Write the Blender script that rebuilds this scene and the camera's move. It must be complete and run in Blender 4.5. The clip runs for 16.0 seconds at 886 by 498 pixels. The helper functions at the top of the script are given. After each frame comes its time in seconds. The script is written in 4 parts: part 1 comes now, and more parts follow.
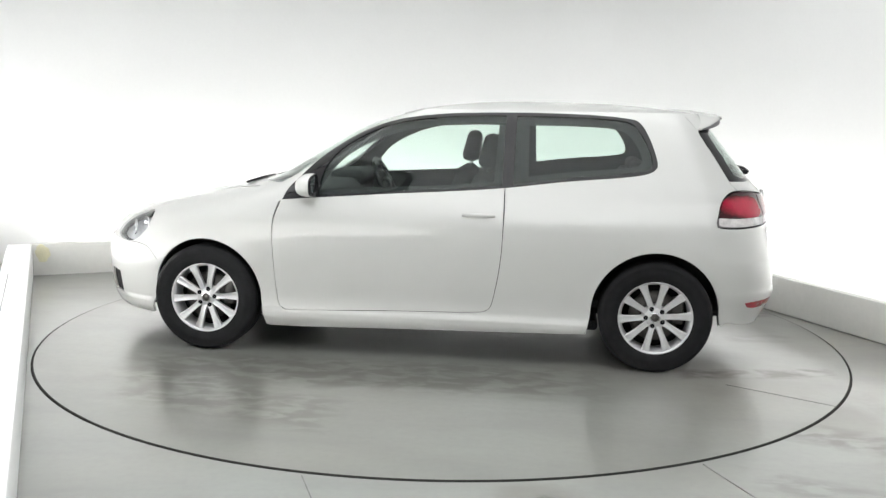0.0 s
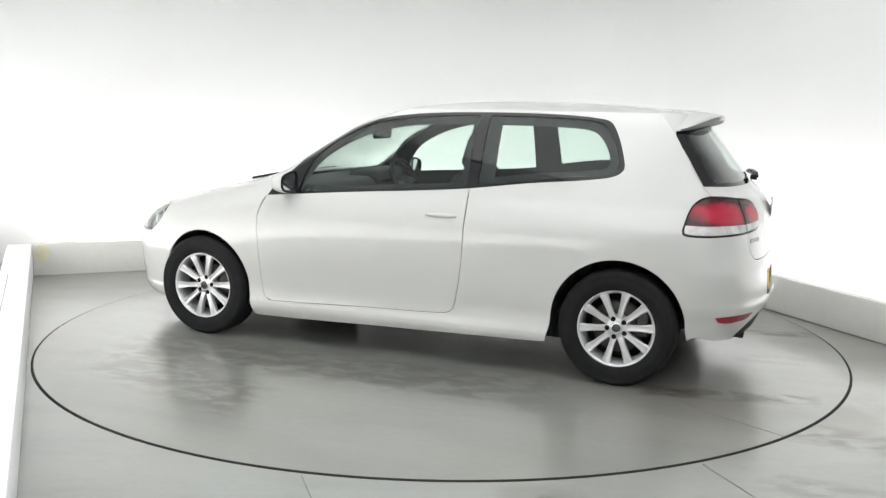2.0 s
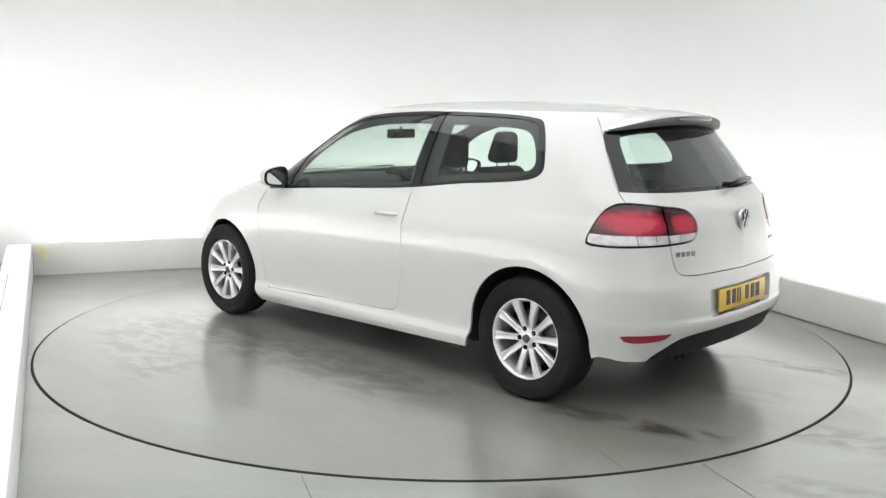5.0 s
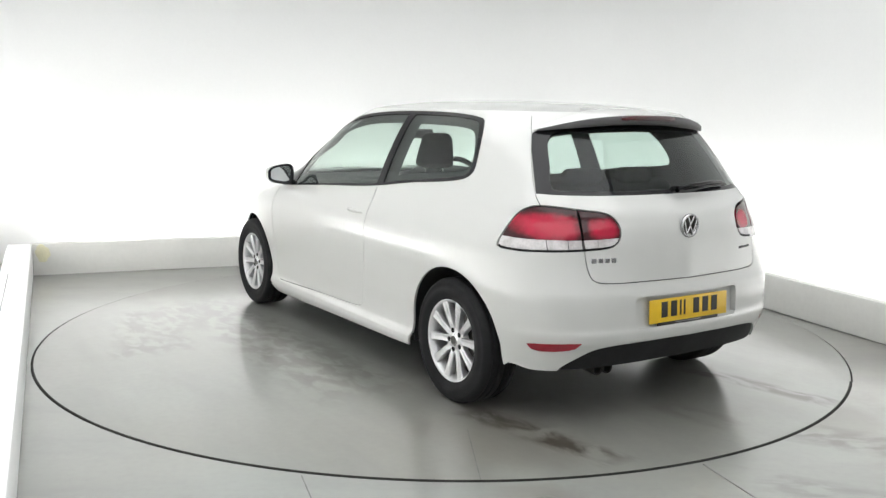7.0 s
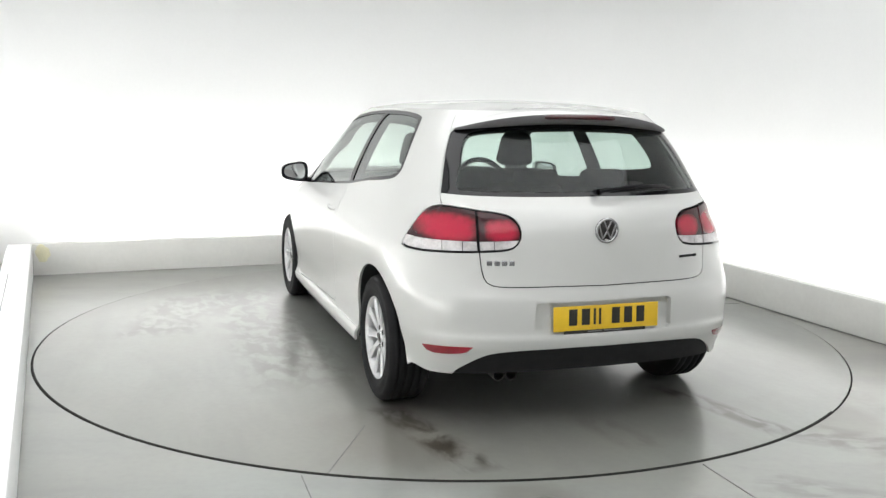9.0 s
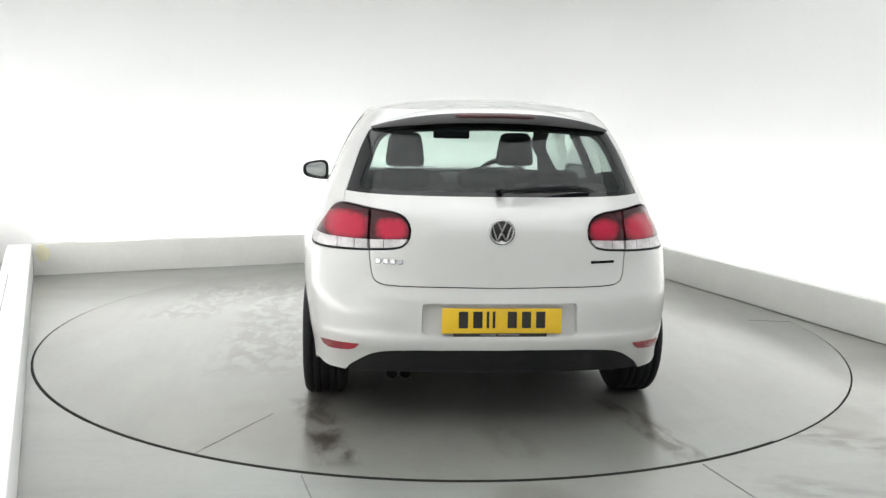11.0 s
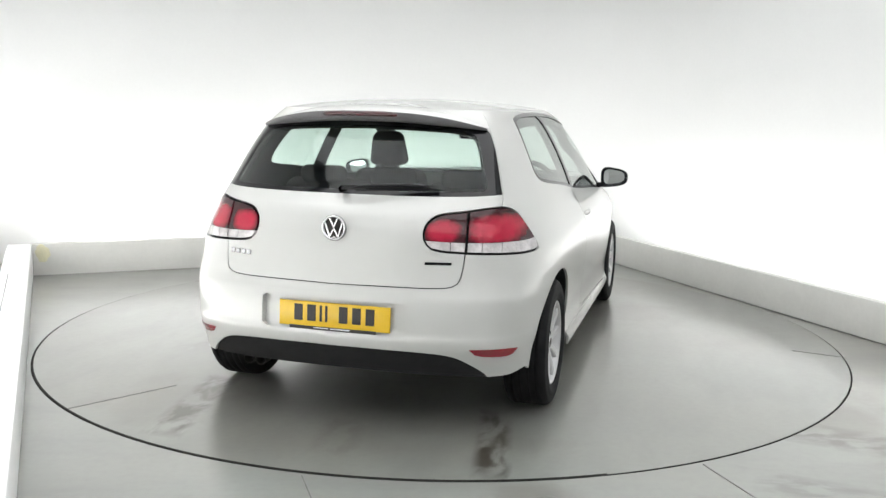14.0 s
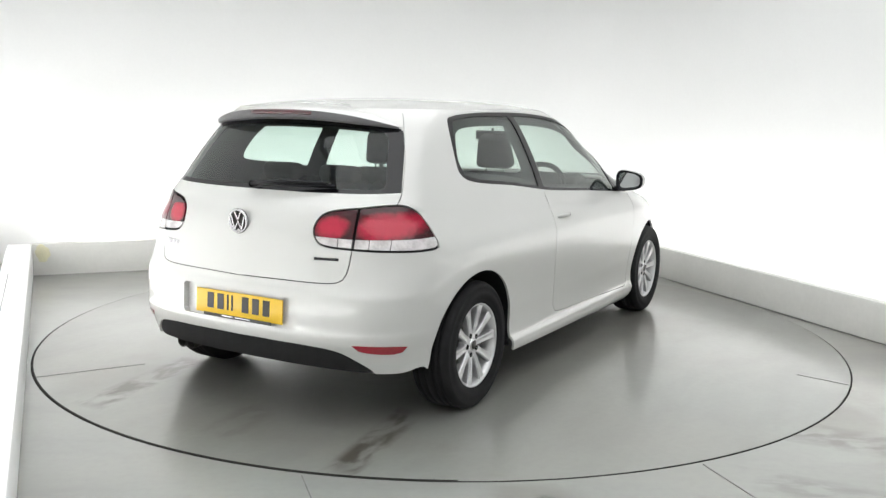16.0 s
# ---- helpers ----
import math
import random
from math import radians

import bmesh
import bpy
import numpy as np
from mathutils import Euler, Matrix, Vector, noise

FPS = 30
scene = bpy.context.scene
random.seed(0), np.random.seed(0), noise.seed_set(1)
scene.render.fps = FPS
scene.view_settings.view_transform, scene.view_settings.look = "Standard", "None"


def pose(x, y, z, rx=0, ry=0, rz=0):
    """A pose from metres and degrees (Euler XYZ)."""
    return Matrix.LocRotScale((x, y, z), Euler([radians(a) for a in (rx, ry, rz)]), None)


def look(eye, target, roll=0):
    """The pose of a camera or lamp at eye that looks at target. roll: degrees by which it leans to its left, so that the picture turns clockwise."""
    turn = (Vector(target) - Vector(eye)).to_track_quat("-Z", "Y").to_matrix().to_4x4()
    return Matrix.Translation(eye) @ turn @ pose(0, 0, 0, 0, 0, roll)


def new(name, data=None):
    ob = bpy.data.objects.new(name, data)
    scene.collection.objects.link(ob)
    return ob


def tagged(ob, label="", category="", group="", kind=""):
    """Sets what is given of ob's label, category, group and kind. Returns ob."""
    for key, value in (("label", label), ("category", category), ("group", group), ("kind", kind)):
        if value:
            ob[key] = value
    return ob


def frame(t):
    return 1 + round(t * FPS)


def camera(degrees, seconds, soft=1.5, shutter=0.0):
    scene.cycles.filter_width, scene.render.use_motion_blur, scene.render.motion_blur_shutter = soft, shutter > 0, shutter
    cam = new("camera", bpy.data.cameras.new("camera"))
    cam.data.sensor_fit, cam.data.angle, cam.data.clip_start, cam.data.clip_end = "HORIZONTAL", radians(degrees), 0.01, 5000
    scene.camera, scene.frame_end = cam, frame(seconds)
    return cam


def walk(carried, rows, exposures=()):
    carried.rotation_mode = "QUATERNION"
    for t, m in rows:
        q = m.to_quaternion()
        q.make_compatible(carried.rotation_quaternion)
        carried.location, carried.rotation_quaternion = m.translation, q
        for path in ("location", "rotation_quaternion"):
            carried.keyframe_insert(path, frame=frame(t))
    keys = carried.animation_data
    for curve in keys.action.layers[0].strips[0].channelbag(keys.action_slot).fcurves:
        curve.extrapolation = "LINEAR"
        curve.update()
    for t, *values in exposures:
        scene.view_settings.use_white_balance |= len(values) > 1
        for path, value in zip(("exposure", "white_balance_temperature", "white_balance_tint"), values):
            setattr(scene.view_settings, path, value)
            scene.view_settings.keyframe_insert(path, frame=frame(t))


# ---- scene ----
# the camera stands on a tripod
cam = camera(52.13, 16.0, soft=1.4)
EYE = (0.0, -5.766, 1.432)
AIM = (-0.0007, -4.778, 1.2768)
walk(cam, [(0.0, look(EYE, AIM, 1.05)), (16.0, look(EYE, AIM, 1.05))])

# the turntable turns evenly
START, RATE = 172.74, -7.066
SPIN = [(t, START + RATE * t) for t in (0, 2, 4, 6, 8, 10, 12, 14, 16)]
DISC_R, DISC_Z = 2.443, .0035
CAR_AT = (0.032, -0.076)

# ---- light: white studio, soft ceiling panel, strip lamps behind the plinths, the left one added ----
world = bpy.data.worlds.new("studio_world")
world.use_nodes = True
world.node_tree.nodes["Background"].inputs[0].default_value = (0.9, 0.95, 1.0, 1)
world.node_tree.nodes["Background"].inputs[1].default_value = 0.05
scene.world = world
scene.view_settings.exposure = 0.0
SOFTBOX_GLOW = 1.48
STRIP_POWER = 19.0

TURN = radians(22.2)
E1 = Vector((math.cos(TURN), math.sin(TURN), 0))
E2 = Vector((-math.sin(TURN), math.cos(TURN), 0))
PL_BACK, PL_RIGHT = 2.665, 2.49
WALL_BACK, WALL_RIGHT, WALL_LEFT, WALL_FRONT, CEIL = 3.45, 3.25, -2.95, -8.0, 4.0


def room(u, v, z=0.0):
    """Studio axes: u towards the right wall, v towards the back wall."""
    return E1 * u + E2 * v + Vector((0, 0, z))


def strip_lamp(name, a, b, aim, power):
    data = bpy.data.lights.new(name, "AREA")
    data.shape, data.size, data.size_y = "RECTANGLE", (b - a).length, 0.10
    data.energy, data.color = power, (1.0, 0.995, 0.99)
    ob = new(name, data)
    mid = (a + b) / 2
    zax = -(aim - mid).normalized()
    xax = (b - a).normalized()
    yax = zax.cross(xax).normalized()
    zax = xax.cross(yax)
    m = Matrix((xax, yax, zax)).transposed().to_4x4()
    m.translation = mid
    ob.matrix_world = m
    return ob


strip_lamp("strip_back", room(-2.5, 2.98, .10), room(2.4, 2.98, .10), room(0, WALL_BACK, .72), STRIP_POWER * 1.45)
strip_lamp("strip_right", room(2.80, 2.6, .10), room(2.80, -3.6, .10), room(WALL_RIGHT, -.5, .72), STRIP_POWER * 1.75)
# added fill: whitens the left wall and floor, no known lamp there
strip_lamp("fill_strip_left", room(-2.77, 2.6, .10), room(-2.77, -4.0, .10), room(WALL_LEFT, -.7, .55), STRIP_POWER * 2.7)


# ---- materials ----
def material(name, colour, rough=.5, metal=0.0, coat=0.0, spec=.5, vary=0.0, scale=6.0, bump=0.0, bump_scale=80.0, rough_vary=0.0, trans=0.0, glow=0.0):
    """A principled surface whose colour, gloss and relief vary at two scales."""
    mat = bpy.data.materials.new(name)
    mat.use_nodes = True
    nt = mat.node_tree
    b = nt.nodes["Principled BSDF"]
    b.inputs["Base Color"].default_value = (*colour, 1)
    b.inputs["Roughness"].default_value = rough
    b.inputs["Metallic"].default_value = metal
    b.inputs["Coat Weight"].default_value = coat
    b.inputs["Coat Roughness"].default_value = .05
    b.inputs["Specular IOR Level"].default_value = spec
    b.inputs["Transmission Weight"].default_value = trans
    if glow:
        b.inputs["Emission Color"].default_value = (*colour, 1)
        b.inputs["Emission Strength"].default_value = glow
    if vary or bump or rough_vary:
        tc = nt.nodes.new("ShaderNodeTexCoord")
        big, small = nt.nodes.new("ShaderNodeTexNoise"), nt.nodes.new("ShaderNodeTexNoise")
        big.inputs["Scale"].default_value, big.inputs["Detail"].default_value = scale, 5
        small.inputs["Scale"].default_value, small.inputs["Detail"].default_value = bump_scale, 3
        for n in (big, small):
            nt.links.new(tc.outputs["Object"], n.inputs["Vector"])
        if vary:
            add = nt.nodes.new("ShaderNodeMix")
            add.data_type = "FLOAT"
            add.inputs[0].default_value = .3
            nt.links.new(big.outputs["Fac"], add.inputs[2])
            nt.links.new(small.outputs["Fac"], add.inputs[3])
            ramp = nt.nodes.new("ShaderNodeValToRGB")
            ramp.color_ramp.elements[0].position, ramp.color_ramp.elements[1].position = .25, .75
            ramp.color_ramp.interpolation = "EASE"
            ramp.color_ramp.elements[0].color = (*[c * (1 - vary) for c in colour], 1)
            ramp.color_ramp.elements[1].color = (*[min(1, c * (1 + vary)) for c in colour], 1)
            nt.links.new(add.outputs[0], ramp.inputs[0])
            nt.links.new(ramp.outputs[0], b.inputs["Base Color"])
        if rough_vary:
            mr = nt.nodes.new("ShaderNodeMapRange")
            mr.interpolation_type = "SMOOTHSTEP"
            mr.inputs["From Min"].default_value, mr.inputs["From Max"].default_value = .2, .8
            mr.inputs["To Min"].default_value, mr.inputs["To Max"].default_value = max(.02, rough - rough_vary), rough + rough_vary
            nt.links.new(big.outputs["Fac"], mr.inputs["Value"])
            nt.links.new(mr.outputs[0], b.inputs["Roughness"])
        if bump:
            bp = nt.nodes.new("ShaderNodeBump")
            bp.inputs["Strength"].default_value, bp.inputs["Distance"].default_value = bump, .004
            nt.links.new(small.outputs["Fac"], bp.inputs["Height"])
            nt.links.new(bp.outputs[0], b.inputs["Normal"])
    return mat


def pane_material(name, tint, gloss=.02):
    """Clear glass in one sheet: tinted see-through with a mirror by Fresnel."""
    mat = bpy.data.materials.new(name)
    mat.use_nodes = True
    nt = mat.node_tree
    nt.nodes.remove(nt.nodes["Principled BSDF"])
    tr, gl, mix, fr, up, mr = [nt.nodes.new(k) for k in ("ShaderNodeBsdfTransparent", "ShaderNodeBsdfGlossy", "ShaderNodeMixShader", "ShaderNodeLayerWeight", "ShaderNodeMath", "ShaderNodeMapRange")]
    tr.inputs[0].default_value = (*tint, 1)
    gl.inputs["Roughness"].default_value = gloss
    gl.inputs["Color"].default_value = (.97, .99, .98, 1)
    fr.inputs["Blend"].default_value = .5
    up.operation = "POWER"
    up.inputs[1].default_value = 3.4
    mr.inputs["To Min"].default_value, mr.inputs["To Max"].default_value = .03, .98
    nt.links.new(fr.outputs["Facing"], up.inputs[0])
    nt.links.new(up.outputs[0], mr.inputs["Value"])
    nt.links.new(mr.outputs[0], mix.inputs[0])
    nt.links.new(tr.outputs[0], mix.inputs[1])
    nt.links.new(gl.outputs[0], mix.inputs[2])
    nt.links.new(mix.outputs[0], nt.nodes["Material Output"].inputs["Surface"])
    return mat


def floor_material(name, colour, streaks=(), stains=()):
    """Polished painted screed: mottled, smeared, with broken dark marks, tyre dirt among them, along lines (x0, y0, x1,
    y1, half width, depth) and round stains and dark patches (x, y, radius, depth).
    """
    mat = material(name, colour, .3, spec=.9, coat=.65)
    nt = mat.node_tree
    b = nt.nodes["Principled BSDF"]
    tc = nt.nodes.new("ShaderNodeTexCoord")

    def noise(scale, detail=5, stretch=(1, 1, 1), turn=0.0, warp=0.0):
        n, mp = nt.nodes.new("ShaderNodeTexNoise"), nt.nodes.new("ShaderNodeMapping")
        n.inputs["Scale"].default_value, n.inputs["Detail"].default_value = scale, detail
        n.inputs["Distortion"].default_value = warp
        mp.inputs["Scale"].default_value, mp.inputs["Rotation"].default_value = stretch, (0, 0, turn)
        nt.links.new(tc.outputs["Object"], mp.inputs[0])
        nt.links.new(mp.outputs[0], n.inputs["Vector"])
        return n.outputs["Fac"]

    def calc(op, a, c=None):
        n = nt.nodes.new("ShaderNodeMath")
        n.operation = op
        for i, v in enumerate((a, c)):
            if v is None:
                continue
            if isinstance(v, (int, float)):
                n.inputs[i].default_value = v
            else:
                nt.links.new(v, n.inputs[i])
        return n.outputs[0]

    def spread(v, a, c, lo=0.0, hi=1.0):
        n = nt.nodes.new("ShaderNodeMapRange")
        n.interpolation_type = "SMOOTHSTEP"
        for k, q in zip(("From Min", "From Max", "To Min", "To Max"), (a, c, lo, hi)):
            n.inputs[k].default_value = q
        nt.links.new(v, n.inputs["Value"])
        return n.outputs[0]

    def blend(fac, a, c):
        n = nt.nodes.new("ShaderNodeMix")
        n.data_type = "RGBA"
        nt.links.new(fac, n.inputs[0])
        for k, v in ((6, a), (7, c)):
            if isinstance(v, tuple):
                n.inputs[k].default_value = (*v, 1)
            else:
                nt.links.new(v, n.inputs[k])
        return n.outputs[2]

    cool = tuple(c * k for c, k in zip(colour, (.95, 1.0, .97)))
    warm = tuple(c * k for c, k in zip(colour, (.93, .89, .83)))
    out = blend(spread(noise(.55, 3), .2, .8), cool, warm)
    # drying smears and fine speckle
    out = blend(spread(noise(1.5, 8, (.7, 2.2, 1), .5, .5), .25, .9, 0, .62), out, tuple(c * .62 for c in colour))
    out = blend(spread(noise(28, 4), .2, 1.0, 0, .25), out, tuple(c * .6 for c in colour))
    sep = nt.nodes.new("ShaderNodeSeparateXYZ")
    nt.links.new(tc.outputs["Object"], sep.inputs[0])
    broken = spread(noise(3.4, 4, (1.7, 3.2, 1), 0, .4), .36, .60)
    for x0, y0, x1, y1, half, deep in streaks:
        cx, cy, lx = (x0 + x1) / 2, (y0 + y1) / 2, abs(x1 - x0) / 2
        slope = (y1 - y0) / (x1 - x0)
        dx = calc("SUBTRACT", sep.outputs[0], cx)
        dy = calc("SUBTRACT", calc("SUBTRACT", sep.outputs[1], cy), calc("MULTIPLY", dx, slope))
        fx = calc("MULTIPLY", calc("ABSOLUTE", dx), 1 / lx)
        fy = calc("MULTIPLY", calc("ABSOLUTE", dy), 1 / half)
        near = calc("SUBTRACT", 1.0, calc("MINIMUM", calc("MAXIMUM", calc("POWER", fx, 2.0), fy), 1.0))
        fac = calc("MULTIPLY", calc("MULTIPLY", calc("MINIMUM", calc("MULTIPLY", near, 2.0), 1.0), broken), deep)
        out = blend(fac, out, (.055, .046, .036))
    for x, y, rad, deep in stains:
        dx, dy = calc("SUBTRACT", sep.outputs[0], x), calc("SUBTRACT", sep.outputs[1], y)
        d = calc("SQRT", calc("ADD", calc("MULTIPLY", dx, dx), calc("MULTIPLY", dy, dy)))
        d = calc("ADD", d, calc("MULTIPLY", calc("SUBTRACT", noise(2.6, 6, warp=.6), .5), rad * 1.6))
        out = blend(spread(d, rad * .3, rad, deep, 0), out, (.12, .10, .078))
    nt.links.new(out, b.inputs["Base Color"])
    # gloss comes and goes with dried water marks
    rough = calc("ADD", spread(noise(1.1, 6, (.8, 1.7, 1), .3, 1.0), .2, .8, .278, .32), spread(noise(7, 5), .2, .85, 0, .03))
    nt.links.new(rough, b.inputs["Roughness"])
    nt.links.new(spread(noise(1.1, 6, (.8, 1.7, 1), .3, .6), .2, .8, .11, .22), b.inputs["Coat Roughness"])
    bp = nt.nodes.new("ShaderNodeBump")
    bp.inputs["Strength"].default_value, bp.inputs["Distance"].default_value = .22, .004
    nt.links.new(calc("ADD", noise(4.5, 3, (1, 1.6, 1), .4), calc("MULTIPLY", noise(60, 2), .02)), bp.inputs["Height"])
    nt.links.new(bp.outputs[0], b.inputs["Normal"])
    nt.links.new(bp.outputs[0], b.inputs["Coat Normal"])
    return mat


def lamp_material(name, bright, smoked, bowls):
    """A ribbed red lens over round bowls (y, z, half width, half height), the reflectors' shine painted as brighter
    red, smoked between them.
    """
    mat = material(name, smoked, .10, coat=.4, spec=.35, bump=.2, bump_scale=150)
    nt = mat.node_tree
    tc, sep = nt.nodes.new("ShaderNodeTexCoord"), nt.nodes.new("ShaderNodeSeparateXYZ")
    nt.links.new(tc.outputs["Object"], sep.inputs[0])

    def calc(op, *args):
        n = nt.nodes.new("ShaderNodeMath")
        n.operation = op
        for i, v in enumerate(args):
            if isinstance(v, (int, float)):
                n.inputs[i].default_value = v
            else:
                nt.links.new(v, n.inputs[i])
        return n.outputs[0]

    side = calc("ABSOLUTE", sep.outputs[1])
    facet = nt.nodes.new("ShaderNodeTexNoise")
    facet.inputs["Scale"].default_value, facet.inputs["Detail"].default_value = 34, 3
    nt.links.new(tc.outputs["Object"], facet.inputs["Vector"])
    near = None
    for y, z, ry, rz in bowls:
        a = calc("POWER", calc("ABSOLUTE", calc("DIVIDE", calc("SUBTRACT", side, y), ry)), 2.6)
        b = calc("POWER", calc("ABSOLUTE", calc("DIVIDE", calc("SUBTRACT", sep.outputs[2], z), rz)), 2.6)
        d = calc("ADD", a, b)
        near = d if near is None else calc("MINIMUM", near, d)
    near = calc("ADD", near, calc("MULTIPLY", calc("SUBTRACT", facet.outputs["Fac"], .5), .9))
    ramp = nt.nodes.new("ShaderNodeValToRGB")
    ramp.color_ramp.interpolation = "EASE"
    e = ramp.color_ramp.elements
    e[0].position, e[0].color = .05, (*bright, 1)
    e[1].position, e[1].color = 1.0, (*smoked, 1)
    nt.links.new(calc("MULTIPLY", near, .72), ramp.inputs[0])
    nt.links.new(ramp.outputs[0], nt.nodes["Principled BSDF"].inputs["Base Color"])
    return mat


PAINT = material("white_paint", (.585, .588, .572), .30, coat=.9, vary=.012, scale=3, bump=.015, bump_scale=400)
WALLM = material("studio_white", (.86, .865, .86), .75, vary=.02, scale=.7, bump=.05, bump_scale=40)
PLINTHM = material("plinth_paint", (.755, .75, .72), .5, vary=.05, scale=2.2, bump=.06, bump_scale=30, rough_vary=.1)
SCUFF = material("yellowed_patch", (.72, .69, .50), .6, vary=.12, scale=9)
FLOORM = floor_material("grey_screed", (.335, .342, .330), [(1.45, -1.70, 2.6, -2.35, .20, .6), (1.2, -2.35, 2.1, -2.75, .14, .35), (-.2, -2.75, 1.2, -2.6, .10, .2)], [(1.9, -1.6, .55, .45), (2.2, -2.3, .5, .35), (.35, -2.62, .22, .4)])
# first streak: sill dirt plus the underside's painted reflection; last: a broad dark smear
DISCM = floor_material("turntable_paint", (.285, .289, .276), [(-1.1, 1.05, 1.7, 1.15, .34, .5), (-1.37, .79, -2.30, .60, .11, 1.0), (-1.45, -.70, -2.30, -.87, .09, .95),
                       # the last two round entries darken the disc by the right front wheel
                       (-2.25, -.18, -1.8, -.08, .12, .3), (1.5, 1.45, .2, 1.80, .30, .45)], [(-1.8, .85, .45, .30), (-1.7, -.35, .8, .18), (.9, -1.1, .5, .3), (1.6, -.8, .4, .2)])
JOINT = material("dark_joint", (.022, .022, .020), .7, spec=.15, vary=.3, scale=20)
SEAM = material("worn_joint", (.20, .20, .195), .6, vary=.3, scale=12)
REFLEX = material("red_reflector", (.30, .008, .022), .15, coat=.8, vary=.15, scale=40, bump=.3, bump_scale=500)
TRIM = material("black_trim", (.007, .007, .009), .25, spec=.22, vary=.15, scale=30, bump=.02, bump_scale=300)
PIANO = material("gloss_black_pillar", (.006, .006, .008), .06, spec=.45, vary=.1, scale=20)
EXHAUST = material("dark_steel", (.035, .033, .03), .5, metal=.6, vary=.3, scale=30)
EMBLEM = material("grey_chrome", (.46, .46, .47), .2, metal=1.0, vary=.05, scale=40)
BADGE = material("dull_chrome", (.34, .34, .35), .25, metal=1.0, vary=.05, scale=40)
PLASTIC = material("dark_plastic", (.013, .013, .014), .6, spec=.25, vary=.2, scale=20, bump=.25, bump_scale=350)
LINING = material("cabin_lining", (.022, .024, .026), .85, vary=.12, scale=25, bump=.2, bump_scale=500)
FABRIC = material("seat_fabric", (.018, .019, .022), .9, vary=.25, scale=40, bump=.3, bump_scale=600)
RUBBER = material("tyre_rubber", (.013, .013, .014), .7, spec=.18, vary=.25, scale=14, bump=.12, bump_scale=250)
ALLOY = material("silver_alloy", (.64, .64, .65), .33, metal=.5, coat=.4, vary=.05, scale=30, bump=.02, bump_scale=400)
CHROME = material("chrome", (.75, .75, .76), .12, metal=1.0, vary=.04, scale=40)
STEEL = material("brake_steel", (.10, .095, .09), .45, metal=.8, vary=.25, scale=30, bump=.1, bump_scale=200)
# reflector shine is in the colour: brighter red at each bowl's centre
RED = lamp_material("red_lens", (.45, .009, .040), (.040, .005, .009), [(.670, .913, .106, .060), (.466, .906, .071, .047)])
RED_DEEP = material("red_lens_smoked", (.06, .004, .008), .1, coat=1.0, vary=.2, scale=14, bump=.2, bump_scale=130)
CLEAR = material("clear_lens", (.60, .575, .58), .1, coat=1.0, vary=.28, scale=20, bump=.3, bump_scale=110)
LENS = pane_material("clear_lamp_glass", (.93, .94, .95))
LAMP = material("headlamp_lens", (.52, .53, .55), .2, metal=.3, vary=.25, scale=14, bump=.3, bump_scale=60)
YELLOW = material("plate_yellow", (.78, .50, .02), .35, coat=.3, vary=.04, scale=25, bump=.04, bump_scale=300)
INK = material("plate_black", (.02, .018, .015), .45, vary=.1, scale=40)
GLASS = pane_material("green_glass", (.83, .92, .875))
GLASS_REAR = pane_material("green_rear_glass", (.72, .83, .79))
MIRROR = material("mirror_glass", (.72, .74, .76), .03, metal=1.0)
# shade and dirt of the white spoiler's back and underside, put into the colour
SPOILER_SHADE = material("shaded_spoiler_grey", (.15, .15, .155), .45, spec=.25, vary=.06, scale=12, bump=.02, bump_scale=300)
SOFTM = material("softbox_face", (.985, .995, 1.0), .6, glow=SOFTBOX_GLOW)
TUBEM = material("lamp_tube", (1.0, .98, .95), .5, glow=6.0)


# ---- mesh helpers ----
def mesh_from(name, verts, faces, mat=None, normals=None, flat=False):
    me = bpy.data.meshes.new(name)
    me.from_pydata([tuple(map(float, v)) for v in verts], [], [tuple(map(int, f)) for f in faces])
    me.update()
    if not flat:
        me.polygons.foreach_set("use_smooth", [True] * len(me.polygons))
    if normals is not None:
        me.normals_split_custom_set_from_vertices([tuple(map(float, n)) for n in normals])
    if mat:
        me.materials.append(mat)
    return me


def part(name, bm, mat, parent=None, label=""):
    """Links a bmesh or mesh as one object under a thing or part."""
    if isinstance(bm, bmesh.types.BMesh):
        me = bpy.data.meshes.new(name)
        bm.to_mesh(me)
        bm.free()
        me.materials.append(mat)
    else:
        me = bm
        if mat and not me.materials:
            me.materials.append(mat)
    ob = new(name, me)
    ob.parent = parent
    if label:
        tagged(ob, label)
    return ob


def empty(name, parent=None):
    ob = new(name)
    ob.empty_display_size = .1
    ob.parent = parent
    return ob


def rounded_box(sx, sy, sz, at=(0, 0, 0), bevel=.01, seg=2, turn=None, taper=None):
    bm = bmesh.new()
    bmesh.ops.create_cube(bm, size=1)
    for v in bm.verts:
        v.co = Vector((v.co.x * sx, v.co.y * sy, v.co.z * sz))
        if taper and v.co.z > 0:
            v.co.x *= taper
            v.co.y *= taper
    if bevel:
        bmesh.ops.bevel(bm, geom=bm.edges[:], offset=bevel, segments=seg, profile=.5, affect="EDGES")
    m = Matrix.Translation(at) @ (turn if turn else Matrix())
    bmesh.ops.transform(bm, matrix=m, verts=bm.verts)
    for f in bm.faces:
        f.smooth = seg > 1
    return bm


def join(*bms):
    out = bmesh.new()
    for b in bms:
        me = bpy.data.meshes.new("tmp")
        b.to_mesh(me)
        b.free()
        out.from_mesh(me)
        bpy.data.meshes.remove(me)
    return out


